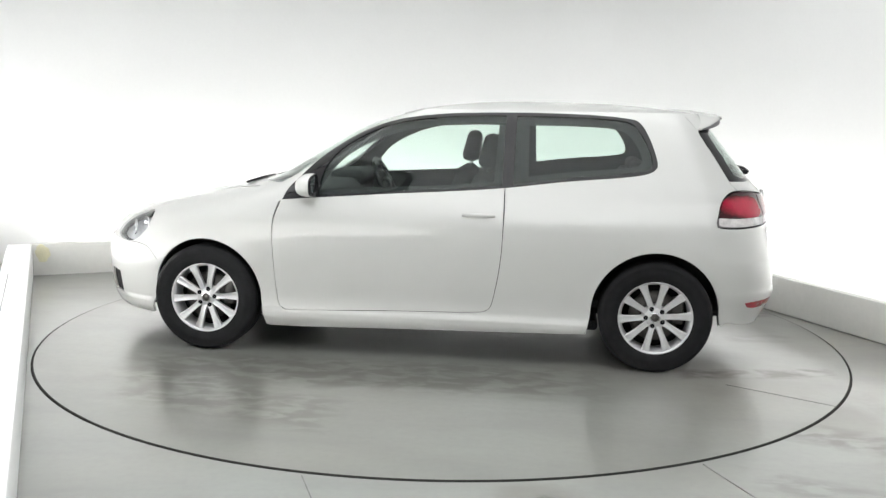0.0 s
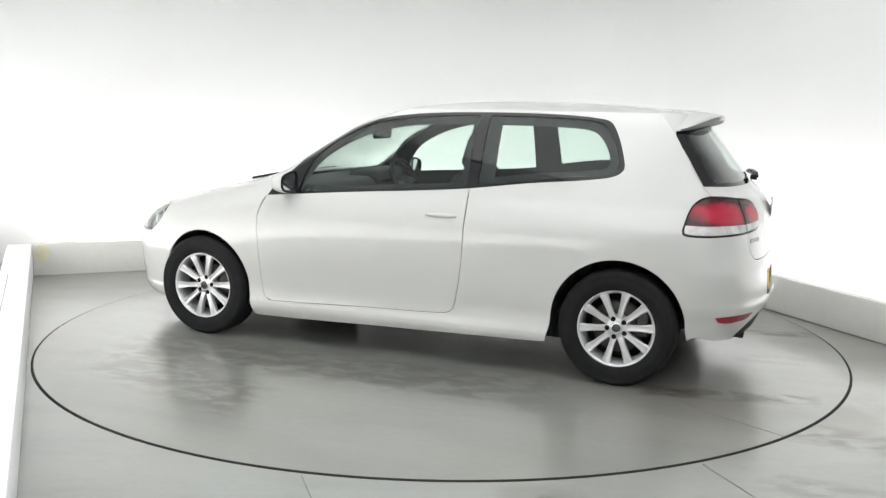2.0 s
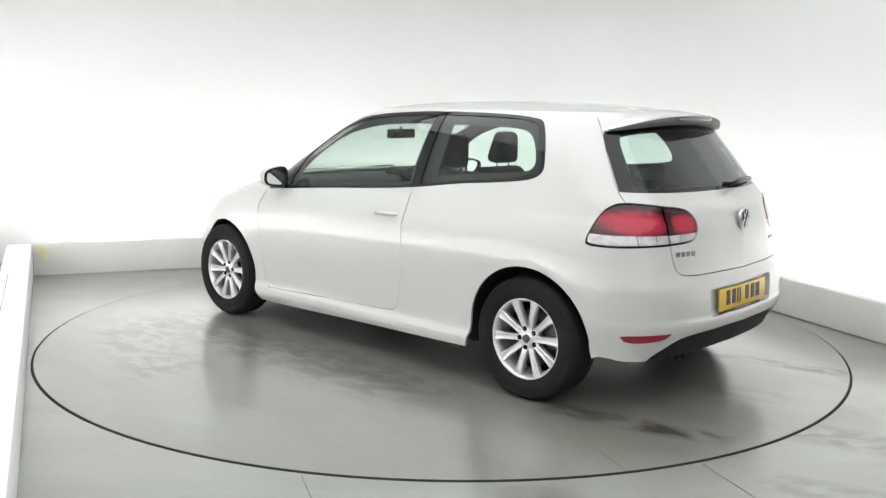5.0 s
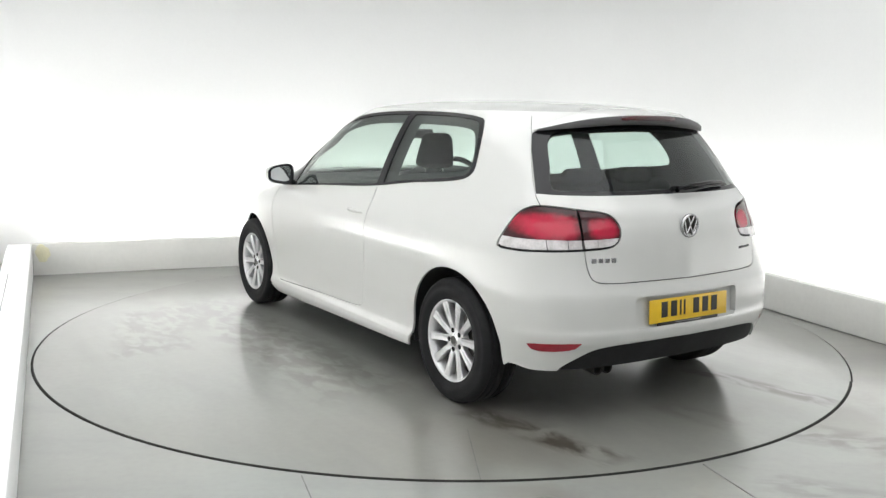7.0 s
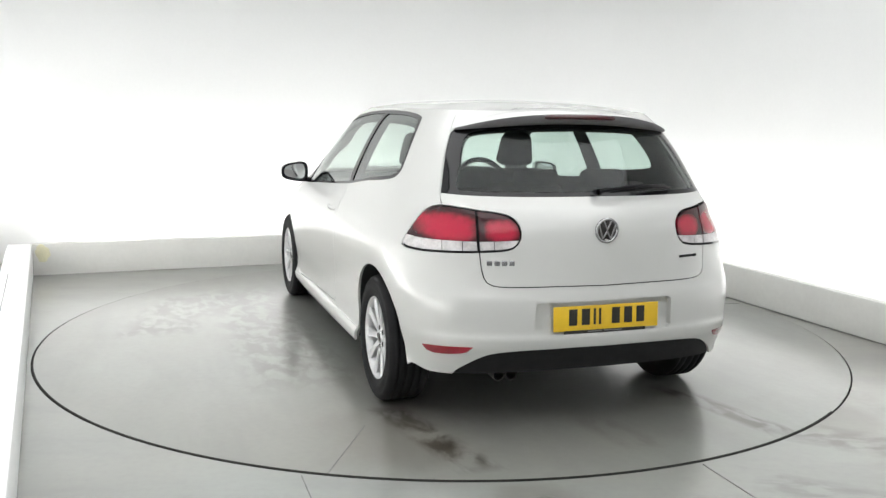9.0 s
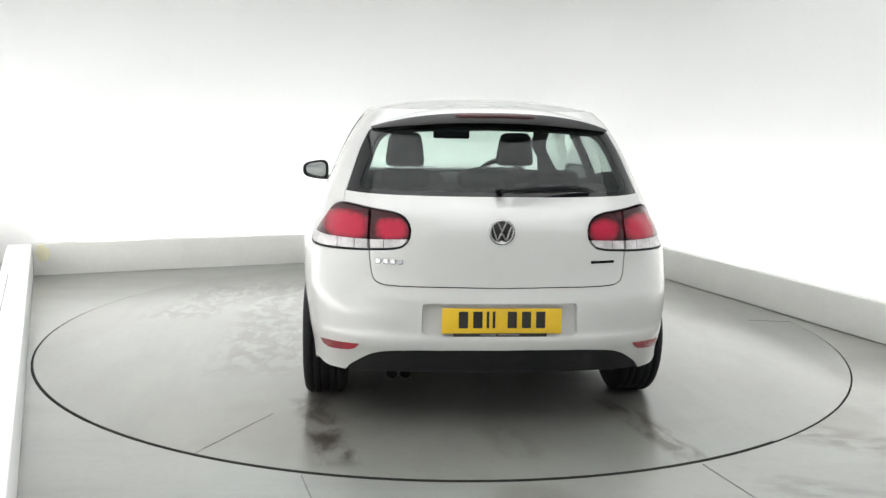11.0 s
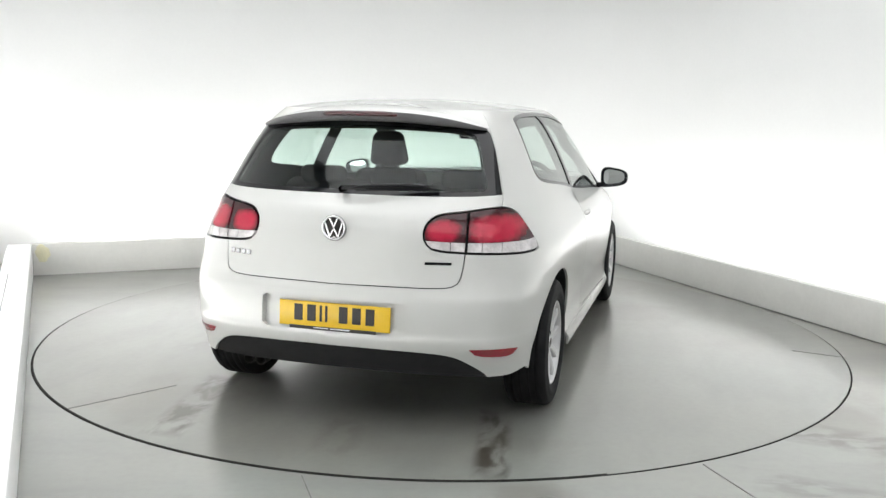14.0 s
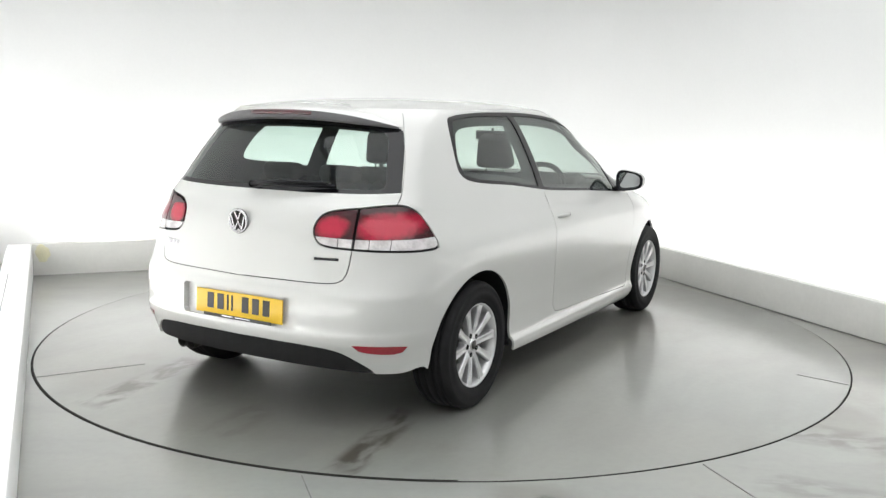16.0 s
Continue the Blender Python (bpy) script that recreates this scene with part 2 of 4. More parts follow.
def lathe(profile, n=64, closed=False):
    """Turns (radius, y) pairs about the y axis."""
    verts, faces = [], []
    k = len(profile)
    for i in range(n):
        a = 2 * math.pi * i / n
        verts += [(r * math.cos(a), y, r * math.sin(a)) for r, y in profile]
    for i in range(n):
        for j in range(k if closed else k - 1):
            j2 = (j + 1) % k
            i2 = (i + 1) % n
            faces.append((i * k + j, i2 * k + j, i2 * k + j2, i * k + j2))
    bm = bmesh.new()
    vs = [bm.verts.new(v) for v in verts]
    for f in faces:
        bm.faces.new([vs[q] for q in f]).smooth = True
    bmesh.ops.recalc_face_normals(bm, faces=bm.faces)
    return bm


def tube(points, radius, n=10):
    bm = bmesh.new()
    rings = []
    pts = [Vector(p) for p in points]
    for i, p in enumerate(pts):
        d = (pts[min(i + 1, len(pts) - 1)] - pts[max(i - 1, 0)]).normalized()
        u = d.orthogonal().normalized()
        w = d.cross(u)
        rings.append([bm.verts.new(p + radius * (math.cos(2 * math.pi * k / n) * u + math.sin(2 * math.pi * k / n) * w)) for k in range(n)])
    # keep the rings from twisting
    for a, b in zip(rings, rings[1:]):
        best = min(range(n), key=lambda s: sum((a[k].co - b[(k + s) % n].co).length for k in range(n)))
        b[:] = b[best:] + b[:best]
        for k in range(n):
            bm.faces.new((a[k], a[(k + 1) % n], b[(k + 1) % n], b[k])).smooth = True
    bm.faces.new(rings[0])
    bm.faces.new(rings[-1])
    bmesh.ops.recalc_face_normals(bm, faces=bm.faces)
    return bm


# ---- the studio ----
def build_floor():
    # floor sheet with a round well for the turntable
    hole, n = DISC_R + .009, 180
    bm = bmesh.new()
    inner = [bm.verts.new((hole * math.cos(2 * math.pi * i / n), hole * math.sin(2 * math.pi * i / n), 0)) for i in range(n)]
    low = [bm.verts.new((v.co.x, v.co.y, -.08)) for v in inner]
    corners = [room(WALL_LEFT - .2, WALL_FRONT - .2), room(WALL_RIGHT + .2, WALL_FRONT - .2), room(WALL_RIGHT + .2, WALL_BACK + .2), room(WALL_LEFT - .2, WALL_BACK + .2)]
    outer = []
    for i in range(n):
        d = Vector((math.cos(2 * math.pi * i / n), math.sin(2 * math.pi * i / n), 0))
        best = 99
        for k in range(4):
            p, q = corners[k], corners[(k + 1) % 4]
            e = q - p
            den = d.x * e.y - d.y * e.x
            if abs(den) > 1e-9:
                s = (p.x * e.y - p.y * e.x) / den
                if s > 0:
                    best = min(best, s)
        outer.append(bm.verts.new(d * best))
    for i in range(n):
        j = (i + 1) % n
        bm.faces.new((inner[i], outer[i], outer[j], inner[j]))
        bm.faces.new((low[i], inner[i], inner[j], low[j]))
    bmesh.ops.recalc_face_normals(bm, faces=bm.faces)
    ob = part("floor", bm, FLOORM)
    tagged(ob, "glossy grey painted studio floor with scuffs and dirt", "floor", kind="structure")
    # joints cut in the screed
    for a, b in (((-1.41, -2.03), (-1.46, -2.75)), ((.16, -2.47), (.13, -2.95))):
        p, q = room(*a), room(*b)
        d = (q - p).normalized()
        part("joint", rounded_box((q - p).length, .004, .003, (p + q) / 2 + Vector((0, 0, .0015)), 0, 1, Matrix.Rotation(math.atan2(d.y, d.x), 4, "Z")), SEAM, ob, "thin dark floor joint")
    # round cover plate
    bm = lathe([(0, .0), (.055, .0), (.06, -.003)], 32)
    bmesh.ops.transform(bm, matrix=Matrix.Translation(room(-.62, -2.57, .004)) @ Matrix.Rotation(radians(90), 4, "X"), verts=bm.verts)
    cover = part("floor_socket", bm, material("socket_metal", (.25, .25, .23), .5, metal=.5, vary=.2, scale=30))
    tagged(cover, "small round grey metal cover set in the studio floor", "floor cover")
    pit = part("turntable_pit", lathe([(0.001, -.08), (DISC_R + .2, -.08)], 64), JOINT)
    bmesh_turn = Matrix.Rotation(radians(90), 4, "X")
    pit.data.transform(bmesh_turn)
    for v in pit.data.vertices:
        v.co.z = -.08
    tagged(pit, "dark pit floor under the turntable", "pit", kind="structure")


def build_walls():
    # one seamless white cove with rounded corners
    def arc(cu, cv, r, a0, a1, n=14):
        return [(cu + r * math.cos(radians(a0 + (a1 - a0) * i / n)), cv + r * math.sin(radians(a0 + (a1 - a0) * i / n))) for i in range(n + 1)]
    R = 1.1
    loop = arc(WALL_RIGHT - R, WALL_BACK - R, R, 0, 90) + arc(WALL_LEFT + .35, WALL_BACK - .35, .35, 90, 180) + arc(WALL_LEFT + .3, WALL_FRONT + .3, .3, 180, 270) + arc(WALL_RIGHT - .3, WALL_FRONT + .3, .3, 270, 360)
    bm = bmesh.new()
    cols = []
    cen = Vector(((WALL_LEFT + WALL_RIGHT) / 2, (WALL_BACK + WALL_FRONT) / 2))
    for u, v in loop:
        out = Vector((u, v)) + (Vector((u, v)) - cen).normalized() * .12
        cols.append([bm.verts.new(room(u, v, -.02)), bm.verts.new(room(u, v, CEIL)), bm.verts.new(room(out.x, out.y, CEIL)), bm.verts.new(room(out.x, out.y, -.02))])
    for a, b in zip(cols, cols[1:] + cols[:1]):
        for k in range(4):
            f = bm.faces.new((a[k], b[k], b[(k + 1) % 4], a[(k + 1) % 4]))
            f.smooth = k == 0
    bmesh.ops.recalc_face_normals(bm, faces=bm.faces)
    ob = part("wall_cove", bm, WALLM)
    tagged(ob, "seamless white studio wall with rounded corners, lit from below", "wall", kind="structure")
    # unseen white wall added inside the cove to brighten the car's near side
    e = part("bounce_wall", rounded_box(WALL_RIGHT - WALL_LEFT - .02, .08, CEIL - .02, room((WALL_LEFT + WALL_RIGHT) / 2, WALL_FRONT + .4, CEIL / 2), 0, 1, Matrix.Rotation(TURN, 4, "Z")), WALLM)
    tagged(e, "added plain white wall behind the camera, bouncing light onto the car", "wall", kind="structure")
    w, d = WALL_RIGHT - WALL_LEFT + .3, WALL_BACK - WALL_FRONT + .3
    c = part("ceiling", rounded_box(w, d, .1, room((WALL_LEFT + WALL_RIGHT) / 2, (WALL_BACK + WALL_FRONT) / 2, CEIL + .05), 0, 1, Matrix.Rotation(TURN, 4, "Z")), WALLM)
    tagged(c, "plain white studio ceiling", "ceiling", kind="structure")


def build_plinth(name, a, b, inner, h, label, deep=.06):
    """A low painted upstand from a to b; inner is the side it faces."""
    p, q = room(*a), room(*b)
    mid, d = (p + q) / 2, (q - p).normalized()
    n = Vector((-d.y, d.x, 0)) * (1 if inner else -1)
    bm = rounded_box((q - p).length, deep, h - .006, mid - n * deep / 2 + Vector((0, 0, h / 2 + .003)), .004, 2, Matrix.Rotation(math.atan2(d.y, d.x), 4, "Z"))
    ob = part(name, bm, PLINTHM if deep < .1 else WALLM)
    tagged(ob, label, "plinth", kind="structure")
    return ob


def build_plinths():
    lab = "low off-white painted plinth hiding the strip lamps"
    back = build_plinth("plinth_back", (-2.53, PL_BACK), (PL_RIGHT + .06, PL_BACK), False, .265, lab)
    build_plinth("plinth_right", (PL_RIGHT, PL_BACK), (PL_RIGHT, -4.2), False, .262, lab)
    left = build_plinth("plinth_left", (-2.535, PL_BACK + .06), (-2.37, -4.2), True, .262, lab, .18)
    # thin dark line along the left plinth's top
    p, q = room(-2.63, 1.35, .263), room(-2.60, .1, .263)
    d = (q - p).normalized()
    cap_line = (q - p).length
    part("joint", rounded_box(cap_line, .005, .004, (p + q) / 2, 0, 1, Matrix.Rotation(math.atan2(d.y, d.x), 4, "Z")), SEAM, left, "thin dark line along the plinth's top")
    # a ragged stain, 2 mm thick
    rng = random.Random(4)
    ring = [(q / 22 * 2 * math.pi, .05 + .022 * rng.random()) for q in range(22)]
    bm = bmesh.new()
    rows = [[bm.verts.new(room(-2.455 + r * math.cos(a), PL_BACK - y, .19 + 1.1 * r * math.sin(a))) for a, r in ring] for y in (.0005, .0025)]
    bm.faces.new(rows[1])
    for q in range(22):
        bm.faces.new((rows[0][q], rows[0][(q + 1) % 22], rows[1][(q + 1) % 22], rows[1][q]))
    bmesh.ops.recalc_face_normals(bm, faces=bm.faces)
    part("stain", bm, SCUFF, back, "yellowed patch on the plinth's end")


def build_lamps():
    # the third, on the left, is the body of the added fill strip
    for name, a, b in (("strip_light", (-2.4, 2.98), (2.3, 2.98)), ("strip_light", (2.80, 2.4), (2.80, -3.6)), ("strip_light", (-2.78, 2.4), (-2.78, -4.0))):
        p, q = room(*a), room(*b)
        d = (q - p).normalized()
        th = empty(name)
        th.matrix_world = Matrix.Translation((p + q) / 2) @ Matrix.Rotation(math.atan2(d.y, d.x), 4, "Z")
        L = (q - p).length
        part("housing", rounded_box(L, .10, .04, (0, 0, .021), .006, 2), PLINTHM, th)
        part("tube", tube([(-L / 2 + .03, 0, .062), (L / 2 - .03, 0, .062)], .013, 8), TUBEM, th, "glowing white tube")
        tagged(th, "white strip light lying behind the plinth", "strip light", "strip lights behind the plinths")
    th = empty("ceiling_softbox")
    th.matrix_world = Matrix.Translation(room(-.35, -2.5, 3.55)) @ Matrix.Rotation(TURN, 4, "Z")
    part("frame", join(*[rounded_box(4.4, .06, .16, (0, s * 3.73, 0), .01, 2) for s in (-1, 1)], *[rounded_box(.06, 7.52, .16, (s * 2.2, 0, 0), .01, 2) for s in (-1, 1)]), TRIM, th)
    part("diffuser", rounded_box(4.34, 7.38, .01, (0, 0, -.04), 0, 1), SOFTM, th, "glowing white diffuser cloth")
    for u, v in ((-1.9, -3), (-1.9, 3), (1.9, -3), (1.9, 3)):
        part("rod", tube([(u, v, .08), (u, v, .45)], .012, 8), TRIM, th)
    tagged(th, "large oblong overhead softbox hung under the ceiling", "softbox")


def build_turntable():
    """The disc, in its own turning frame."""
    th = empty("turntable")
    n = 180
    bm = lathe([(0.001, .0), (DISC_R - .002, .0), (DISC_R, -.002)], n)
    bmesh.ops.transform(bm, matrix=Matrix.Rotation(radians(90), 4, "X"), verts=bm.verts)
    bmesh.ops.recalc_face_normals(bm, faces=bm.faces)
    disc = part("disc", bm, DISCM, th)
    disc.data.shade_flat()
    bm = lathe([(DISC_R, -.002), (DISC_R - .001, -.06)], n)
    bmesh.ops.transform(bm, matrix=Matrix.Rotation(radians(90), 4, "X"), verts=bm.verts)
    part("disc_edge", bm, JOINT, th, "dark steel edge of the disc")
    # joint lines of the sheets
    for a, b in (((-2.12, 1.20), (-1.64, .93)), ((.15, -2.43), (.20, -2.16))):
        a, b = Vector((*a, .001)), Vector((*b, .001))
        d = (b - a).normalized()
        part("joint", rounded_box((b - a).length, .003, .002, (a + b) / 2, 0, 1, Matrix.Rotation(math.atan2(d.y, d.x), 4, "Z")), SEAM, th, "thin dark sheet joint")
    # dark edging strip round most of the rim, its face sloping outwards
    bm = bmesh.new()
    prev = None
    for i in range(141):
        a = radians(-148 - i * 1.6)
        ring = [bm.verts.new((r * math.cos(a), r * math.sin(a), z)) for r, z in ((DISC_R - .006, .0008), (DISC_R + .001, -.0005), (DISC_R + .008, -.008), (DISC_R + .008, -.03))]
        if prev:
            for k in range(3):
                bm.faces.new((prev[k], prev[k + 1], ring[k + 1], ring[k]))
        prev = ring
    bmesh.ops.recalc_face_normals(bm, faces=bm.faces)
    part("edging", bm, JOINT, th, "dark rubber edging strip")
    tagged(th, "flush grey round turntable with a dark rim gap", "turntable")
    return th


# ---- the car ----
def smooth(pts, x):
    """Monotone cubic through sorted pairs."""
    X, Y = np.array(pts, float).T
    h = np.diff(X)
    d = np.diff(Y) / h
    m = np.concatenate([[d[0]], np.zeros(len(d) - 1), [d[-1]]])
    for i in range(1, len(d)):
        if d[i - 1] * d[i] > 0:
            m[i] = 3 * (h[i - 1] + h[i]) / ((2 * h[i] + h[i - 1]) / d[i - 1] + (h[i] + 2 * h[i - 1]) / d[i])
    x = np.clip(np.asarray(x, float), X[0], X[-1])
    i = np.clip(np.searchsorted(X, x) - 1, 0, len(h) - 1)
    t = (x - X[i]) / h[i]
    return ((2 * t**3 - 3 * t**2 + 1) * Y[i] + (t**3 - 2 * t**2 + t) * h[i] * m[i]
            + (3 * t**2 - 2 * t**3) * Y[i + 1] + (t**3 - t**2) * h[i] * m[i + 1])


# the body is a stack of level slices: half width, tail, nose and corner shape by height
HALF = [(.14, .82), (.19, .862), (.225, .876), (.25, .876), (.275, .862), (.33, .858), (.45, .870), (.60, .884), (.72, .890), (.78, .888), (.81, .881), (.88, .852),
        (.95, .818), (1.0, .797), (1.1, .757), (1.2, .710), (1.3, .655), (1.36, .614), (1.415, .555)]
TAIL = [(.14, -1.88), (.20, -1.93), (.30, -1.985), (.37, -2.016), (.41, -2.034), (.44, -2.038), (.47, -2.032), (.55, -2.030), (.62, -2.022), (.66, -2.010), (.75, -2.003), (.88, -1.990),
        (.96, -1.960), (1.03, -1.885), (1.1, -1.825), (1.2, -1.745), (1.3, -1.665), (1.36, -1.62), (1.415, -1.57)]
NOSE = [(.14, 2.04), (.22, 2.11), (.35, 2.15), (.50, 2.155), (.60, 2.13), (.68, 2.07), (.75, 1.96), (.81, 1.80), (.88, 1.50), (.94, 1.22),
        (.97, 1.08), (1.0, .99), (1.1, .815), (1.2, .64), (1.3, .465), (1.36, .32), (1.415, .12)]
BOW_T = [(.14, .12), (.6, .14), (.78, .22), (.92, .22), (1.04, .13), (1.415, .10)]
BOW_N = [(.14, .36), (.7, .36), (.85, .30), (1.0, .10), (1.415, .09)]
EXP_T = [(.14, 7.6), (.6, 7.8), (.8, 8.2), (.95, 7.8), (1.05, 7.4), (1.3, 9.0), (1.415, 9.5)]
ZLOW, ZTOP, MID = .14, 1.415, -.10


def slice_at(z, n=360):
    """The left half of the slice at height z, from the tail to the nose: x, y and the share of its length."""
    w, t, f = smooth(HALF, z), smooth(TAIL, z), smooth(NOSE, z)
    bt, bn, e = smooth(BOW_T, z), smooth(BOW_N, z), smooth(EXP_T, z)
    a = np.linspace(0, 1, n // 2)**1.0 * np.pi / 2
    y = w * np.sin(a)**(2 / e)
    x = MID - (MID - t) * np.cos(a)**(2 / e) + bt * (y / w)**2
    y2 = w * np.cos(a[1:])**(2 / 5.0)
    m2 = MID + bt + bn
    x2 = m2 + (f - m2) * np.sin(a[1:])**(2 / 5.0) - bn * (y2 / w)**2
    x, y = np.concatenate([x, x2]), np.concatenate([y, y2])
    s = np.concatenate([[0], np.cumsum(np.hypot(np.diff(x), np.diff(y)))])
    return x, y, s / s[-1]


LEVELS = np.linspace(ZLOW, ZTOP, 256)
SHARE = np.linspace(0, 1, 801)
_tab = [slice_at(z) for z in LEVELS]
TABX = np.array([np.interp(SHARE, s, x) for x, y, s in _tab])
TABY = np.array([np.interp(SHARE, s, y) for x, y, s in _tab])


def skin(a, z):
    """Points of the left half of the body: a runs from 0 at the tail to 1 at the nose, z is the height."""
    a, z = np.broadcast_arrays(np.asarray(a, float), np.asarray(z, float))
    u = np.clip((z - ZLOW) / (ZTOP - ZLOW), 0, 1) * 255
    v = np.clip(a, 0, 1) * 800
    i, j = np.minimum(u.astype(int), 254), np.minimum(v.astype(int), 799)
    p, q = u - i, v - j
    out = [(1 - p) * ((1 - q) * T[i, j] + q * T[i, j + 1]) + p * ((1 - q) * T[i + 1, j] + q * T[i + 1, j + 1]) for T in (TABX, TABY)]
    return np.stack([out[0], out[1], z], -1)


def share_x(x, z):
    """The share at which the slice at height z reaches x, on its flank."""
    row = np.clip((np.asarray(z) - ZLOW) / (ZTOP - ZLOW) * 255, 0, 255).round().astype(int)
    return np.array([np.interp(a, np.maximum.accumulate(TABX[r]), SHARE) for a, r in zip(np.atleast_1d(x), np.atleast_1d(row))])


def share_y(y, z):
    """The share at which the tail of the slice at height z reaches y."""
    row = np.clip((np.asarray(z) - ZLOW) / (ZTOP - ZLOW) * 255, 0, 255).round().astype(int)
    return np.array([np.interp(a, np.maximum.accumulate(TABY[r][:400]), SHARE[:400]) for a, r in zip(np.atleast_1d(y), np.atleast_1d(row))])


SPAN = 5.0


def dom(points):
    """Outline points to the flat body plan. ('x', x, z) on the flank, ('y', y, z) on the tail, ('n', y, z) on the nose, ('a', share, z)."""
    out = []
    for kind, u, z in points:
        if kind == "x":
            a = share_x(u, z)[0]
        elif kind == "y":
            a = share_y(u, z)[0]
        elif kind == "n":
            r = int(round((z - ZLOW) / (ZTOP - ZLOW) * 255))
            a = np.interp(u, TABY[r][500:][::-1], SHARE[500:][::-1])
        else:
            a = u
        out.append((a * SPAN, z))
    return np.array(out)


def flatten(Q):
    """Points near the body to its flat plan: the nearest share at each height."""
    r = np.clip((Q[:, 2] - ZLOW) / (ZTOP - ZLOW) * 255, 0, 255)
    out = []
    for (x, y, z), q in zip(Q, r):
        k = min(int(q), 254)
        f = q - k
        X, Y = TABX[k] * (1 - f) + TABX[k + 1] * f, TABY[k] * (1 - f) + TABY[k + 1] * f
        d = (X - x)**2 + (Y - y)**2
        m = int(np.clip(np.argmin(d), 1, 799))
        den = d[m - 1] - 2 * d[m] + d[m + 1]
        sub = 0 if den < 1e-12 else np.clip(.5 * (d[m - 1] - d[m + 1]) / den, -.5, .5)
        if np.argmin(d) in (0, 800):
            a = SHARE[np.argmin(d)]
        else:
            a = (m + sub) / 800
        out.append((a * SPAN, z))
    return np.array(out)


def curve(points, closed=True, step=.02, corners=()):
    """A smooth line over the body through the points, sharp at the listed ones, laid flat."""
    D = dom(points)
    P = skin(D[:, 0] / SPAN, D[:, 1])
    n = len(P)
    out = []
    for i in range(n if closed else n - 1):
        p1, p2 = P[i], P[(i + 1) % n]
        p0 = P[i - 1] if (closed or i > 0) else p1
        p3 = P[(i + 2) % n] if (closed or i + 2 < n) else p2
        if i in corners:
            p0 = p1
        if (i + 1) % n in corners:
            p3 = p2
        L = max(np.linalg.norm(p2 - p1), 1e-6)
        t1 = (p2 - p0) / max(np.linalg.norm(p2 - p1) + np.linalg.norm(p1 - p0), 1e-6) * L
        t2 = (p3 - p1) / max(np.linalg.norm(p3 - p2) + np.linalg.norm(p2 - p1), 1e-6) * L
        k = max(1, int(L / step))
        for t in np.arange(k) / k:
            out.append((2 * t**3 - 3 * t**2 + 1) * p1 + (t**3 - 2 * t**2 + t) * t1 + (3 * t**2 - 2 * t**3) * p2 + (t**3 - t**2) * t2)
    if not closed:
        out.append(P[-1])
    Q = flatten(np.array(out))
    # keep the given middle-line points on the middle line
    for (kind, u, z), (a, zz) in zip(points, D):
        if kind == "a":
            near = np.argmin(np.hypot(Q[:, 0] - a, Q[:, 1] - zz))
            Q[near] = (a, zz)
    return Q


def within(poly, pts):
    """Which pts lie inside the polygon."""
    x, y = pts[:, 0], pts[:, 1]
    ins = np.zeros(len(pts), bool)
    q = np.roll(poly, -1, 0)
    for (x0, y0), (x1, y1) in zip(poly, q):
        if y0 == y1:
            continue
        c = (y0 > y) != (y1 > y)
        ins ^= c & (x < (x1 - x0) * (y - y0) / (y1 - y0) + x0)
    return ins


def reach(line, pts):
    """Distance of pts from a polyline."""
    best = np.full(len(pts), 9.0)
    for a, b in zip(line[:-1], line[1:]):
        d = b - a
        L = d @ d
        if L < 1e-12:
            continue
        t = np.clip((pts - a) @ d / L, 0, 1)
        best = np.minimum(best, np.hypot(*(pts - a - t[:, None] * d).T))
    return best


def shift(line, w):
    d = np.gradient(line, axis=0)
    n = np.stack([-d[:, 1], d[:, 0]], 1)
    n /= np.maximum(np.hypot(*n.T), 1e-9)[:, None]
    return line + n * w


def skin_normal(a, z):
    e = 2e-3
    da = skin(np.minimum(a + e, 1), z) - skin(np.maximum(a - e, 0), z)
    dz = skin(a, np.minimum(z + 4e-3, ZTOP)) - skin(a, np.maximum(z - 4e-3, ZLOW))
    n = np.cross(dz, da)
    n /= np.maximum(np.linalg.norm(n, axis=-1, keepdims=True), 1e-9)
    n[a < .002, 1] = 0
    n[a > .998, 1] = 0
    return n / np.maximum(np.linalg.norm(n, axis=-1, keepdims=True), 1e-9)


def circle_outline(cx, cz, r, low, rx=None):
    pts = [("x", cx + (rx or r) * math.cos(a), cz + r * math.sin(a)) for a in np.linspace(math.pi, 0, 25)]
    return [("x", cx - (rx or r) - .004, low)] + pts + [("x", cx + (rx or r) + .004, low)]


# outlines on the left half of the body, mirrored for the right
WINDOW = [("x", .81, .892), ("x", .765, .975), ("x", .64, 1.112), ("x", .52, 1.205), ("x", .355, 1.295), ("x", .19, 1.350), ("x", -.035, 1.385), ("x", -.26, 1.399),
          ("x", -.52, 1.404), ("x", -.78, 1.402), ("x", -.97, 1.395), ("x", -1.10, 1.384), ("x", -1.18, 1.366), ("x", -1.235, 1.29), ("x", -1.28, 1.17),
          ("x", -1.284, 1.12), ("x", -1.24, 1.087), ("x", -1.10, 1.063), ("x", -.79, 1.033), ("x", -.46, .991), ("x", -.17, .966), ("x", .15, .944), ("x", .47, .920)]
DOOR_PANE = [("x", .60, .925), ("x", .575, 1.07), ("x", .485, 1.19), ("x", .34, 1.277), ("x", .18, 1.333), ("x", -.035, 1.368), ("x", -.25, 1.383), ("x", -.442, 1.387),
             ("x", -.442, 1.004), ("x", -.17, .981), ("x", .15, .958), ("x", .40, .939)]
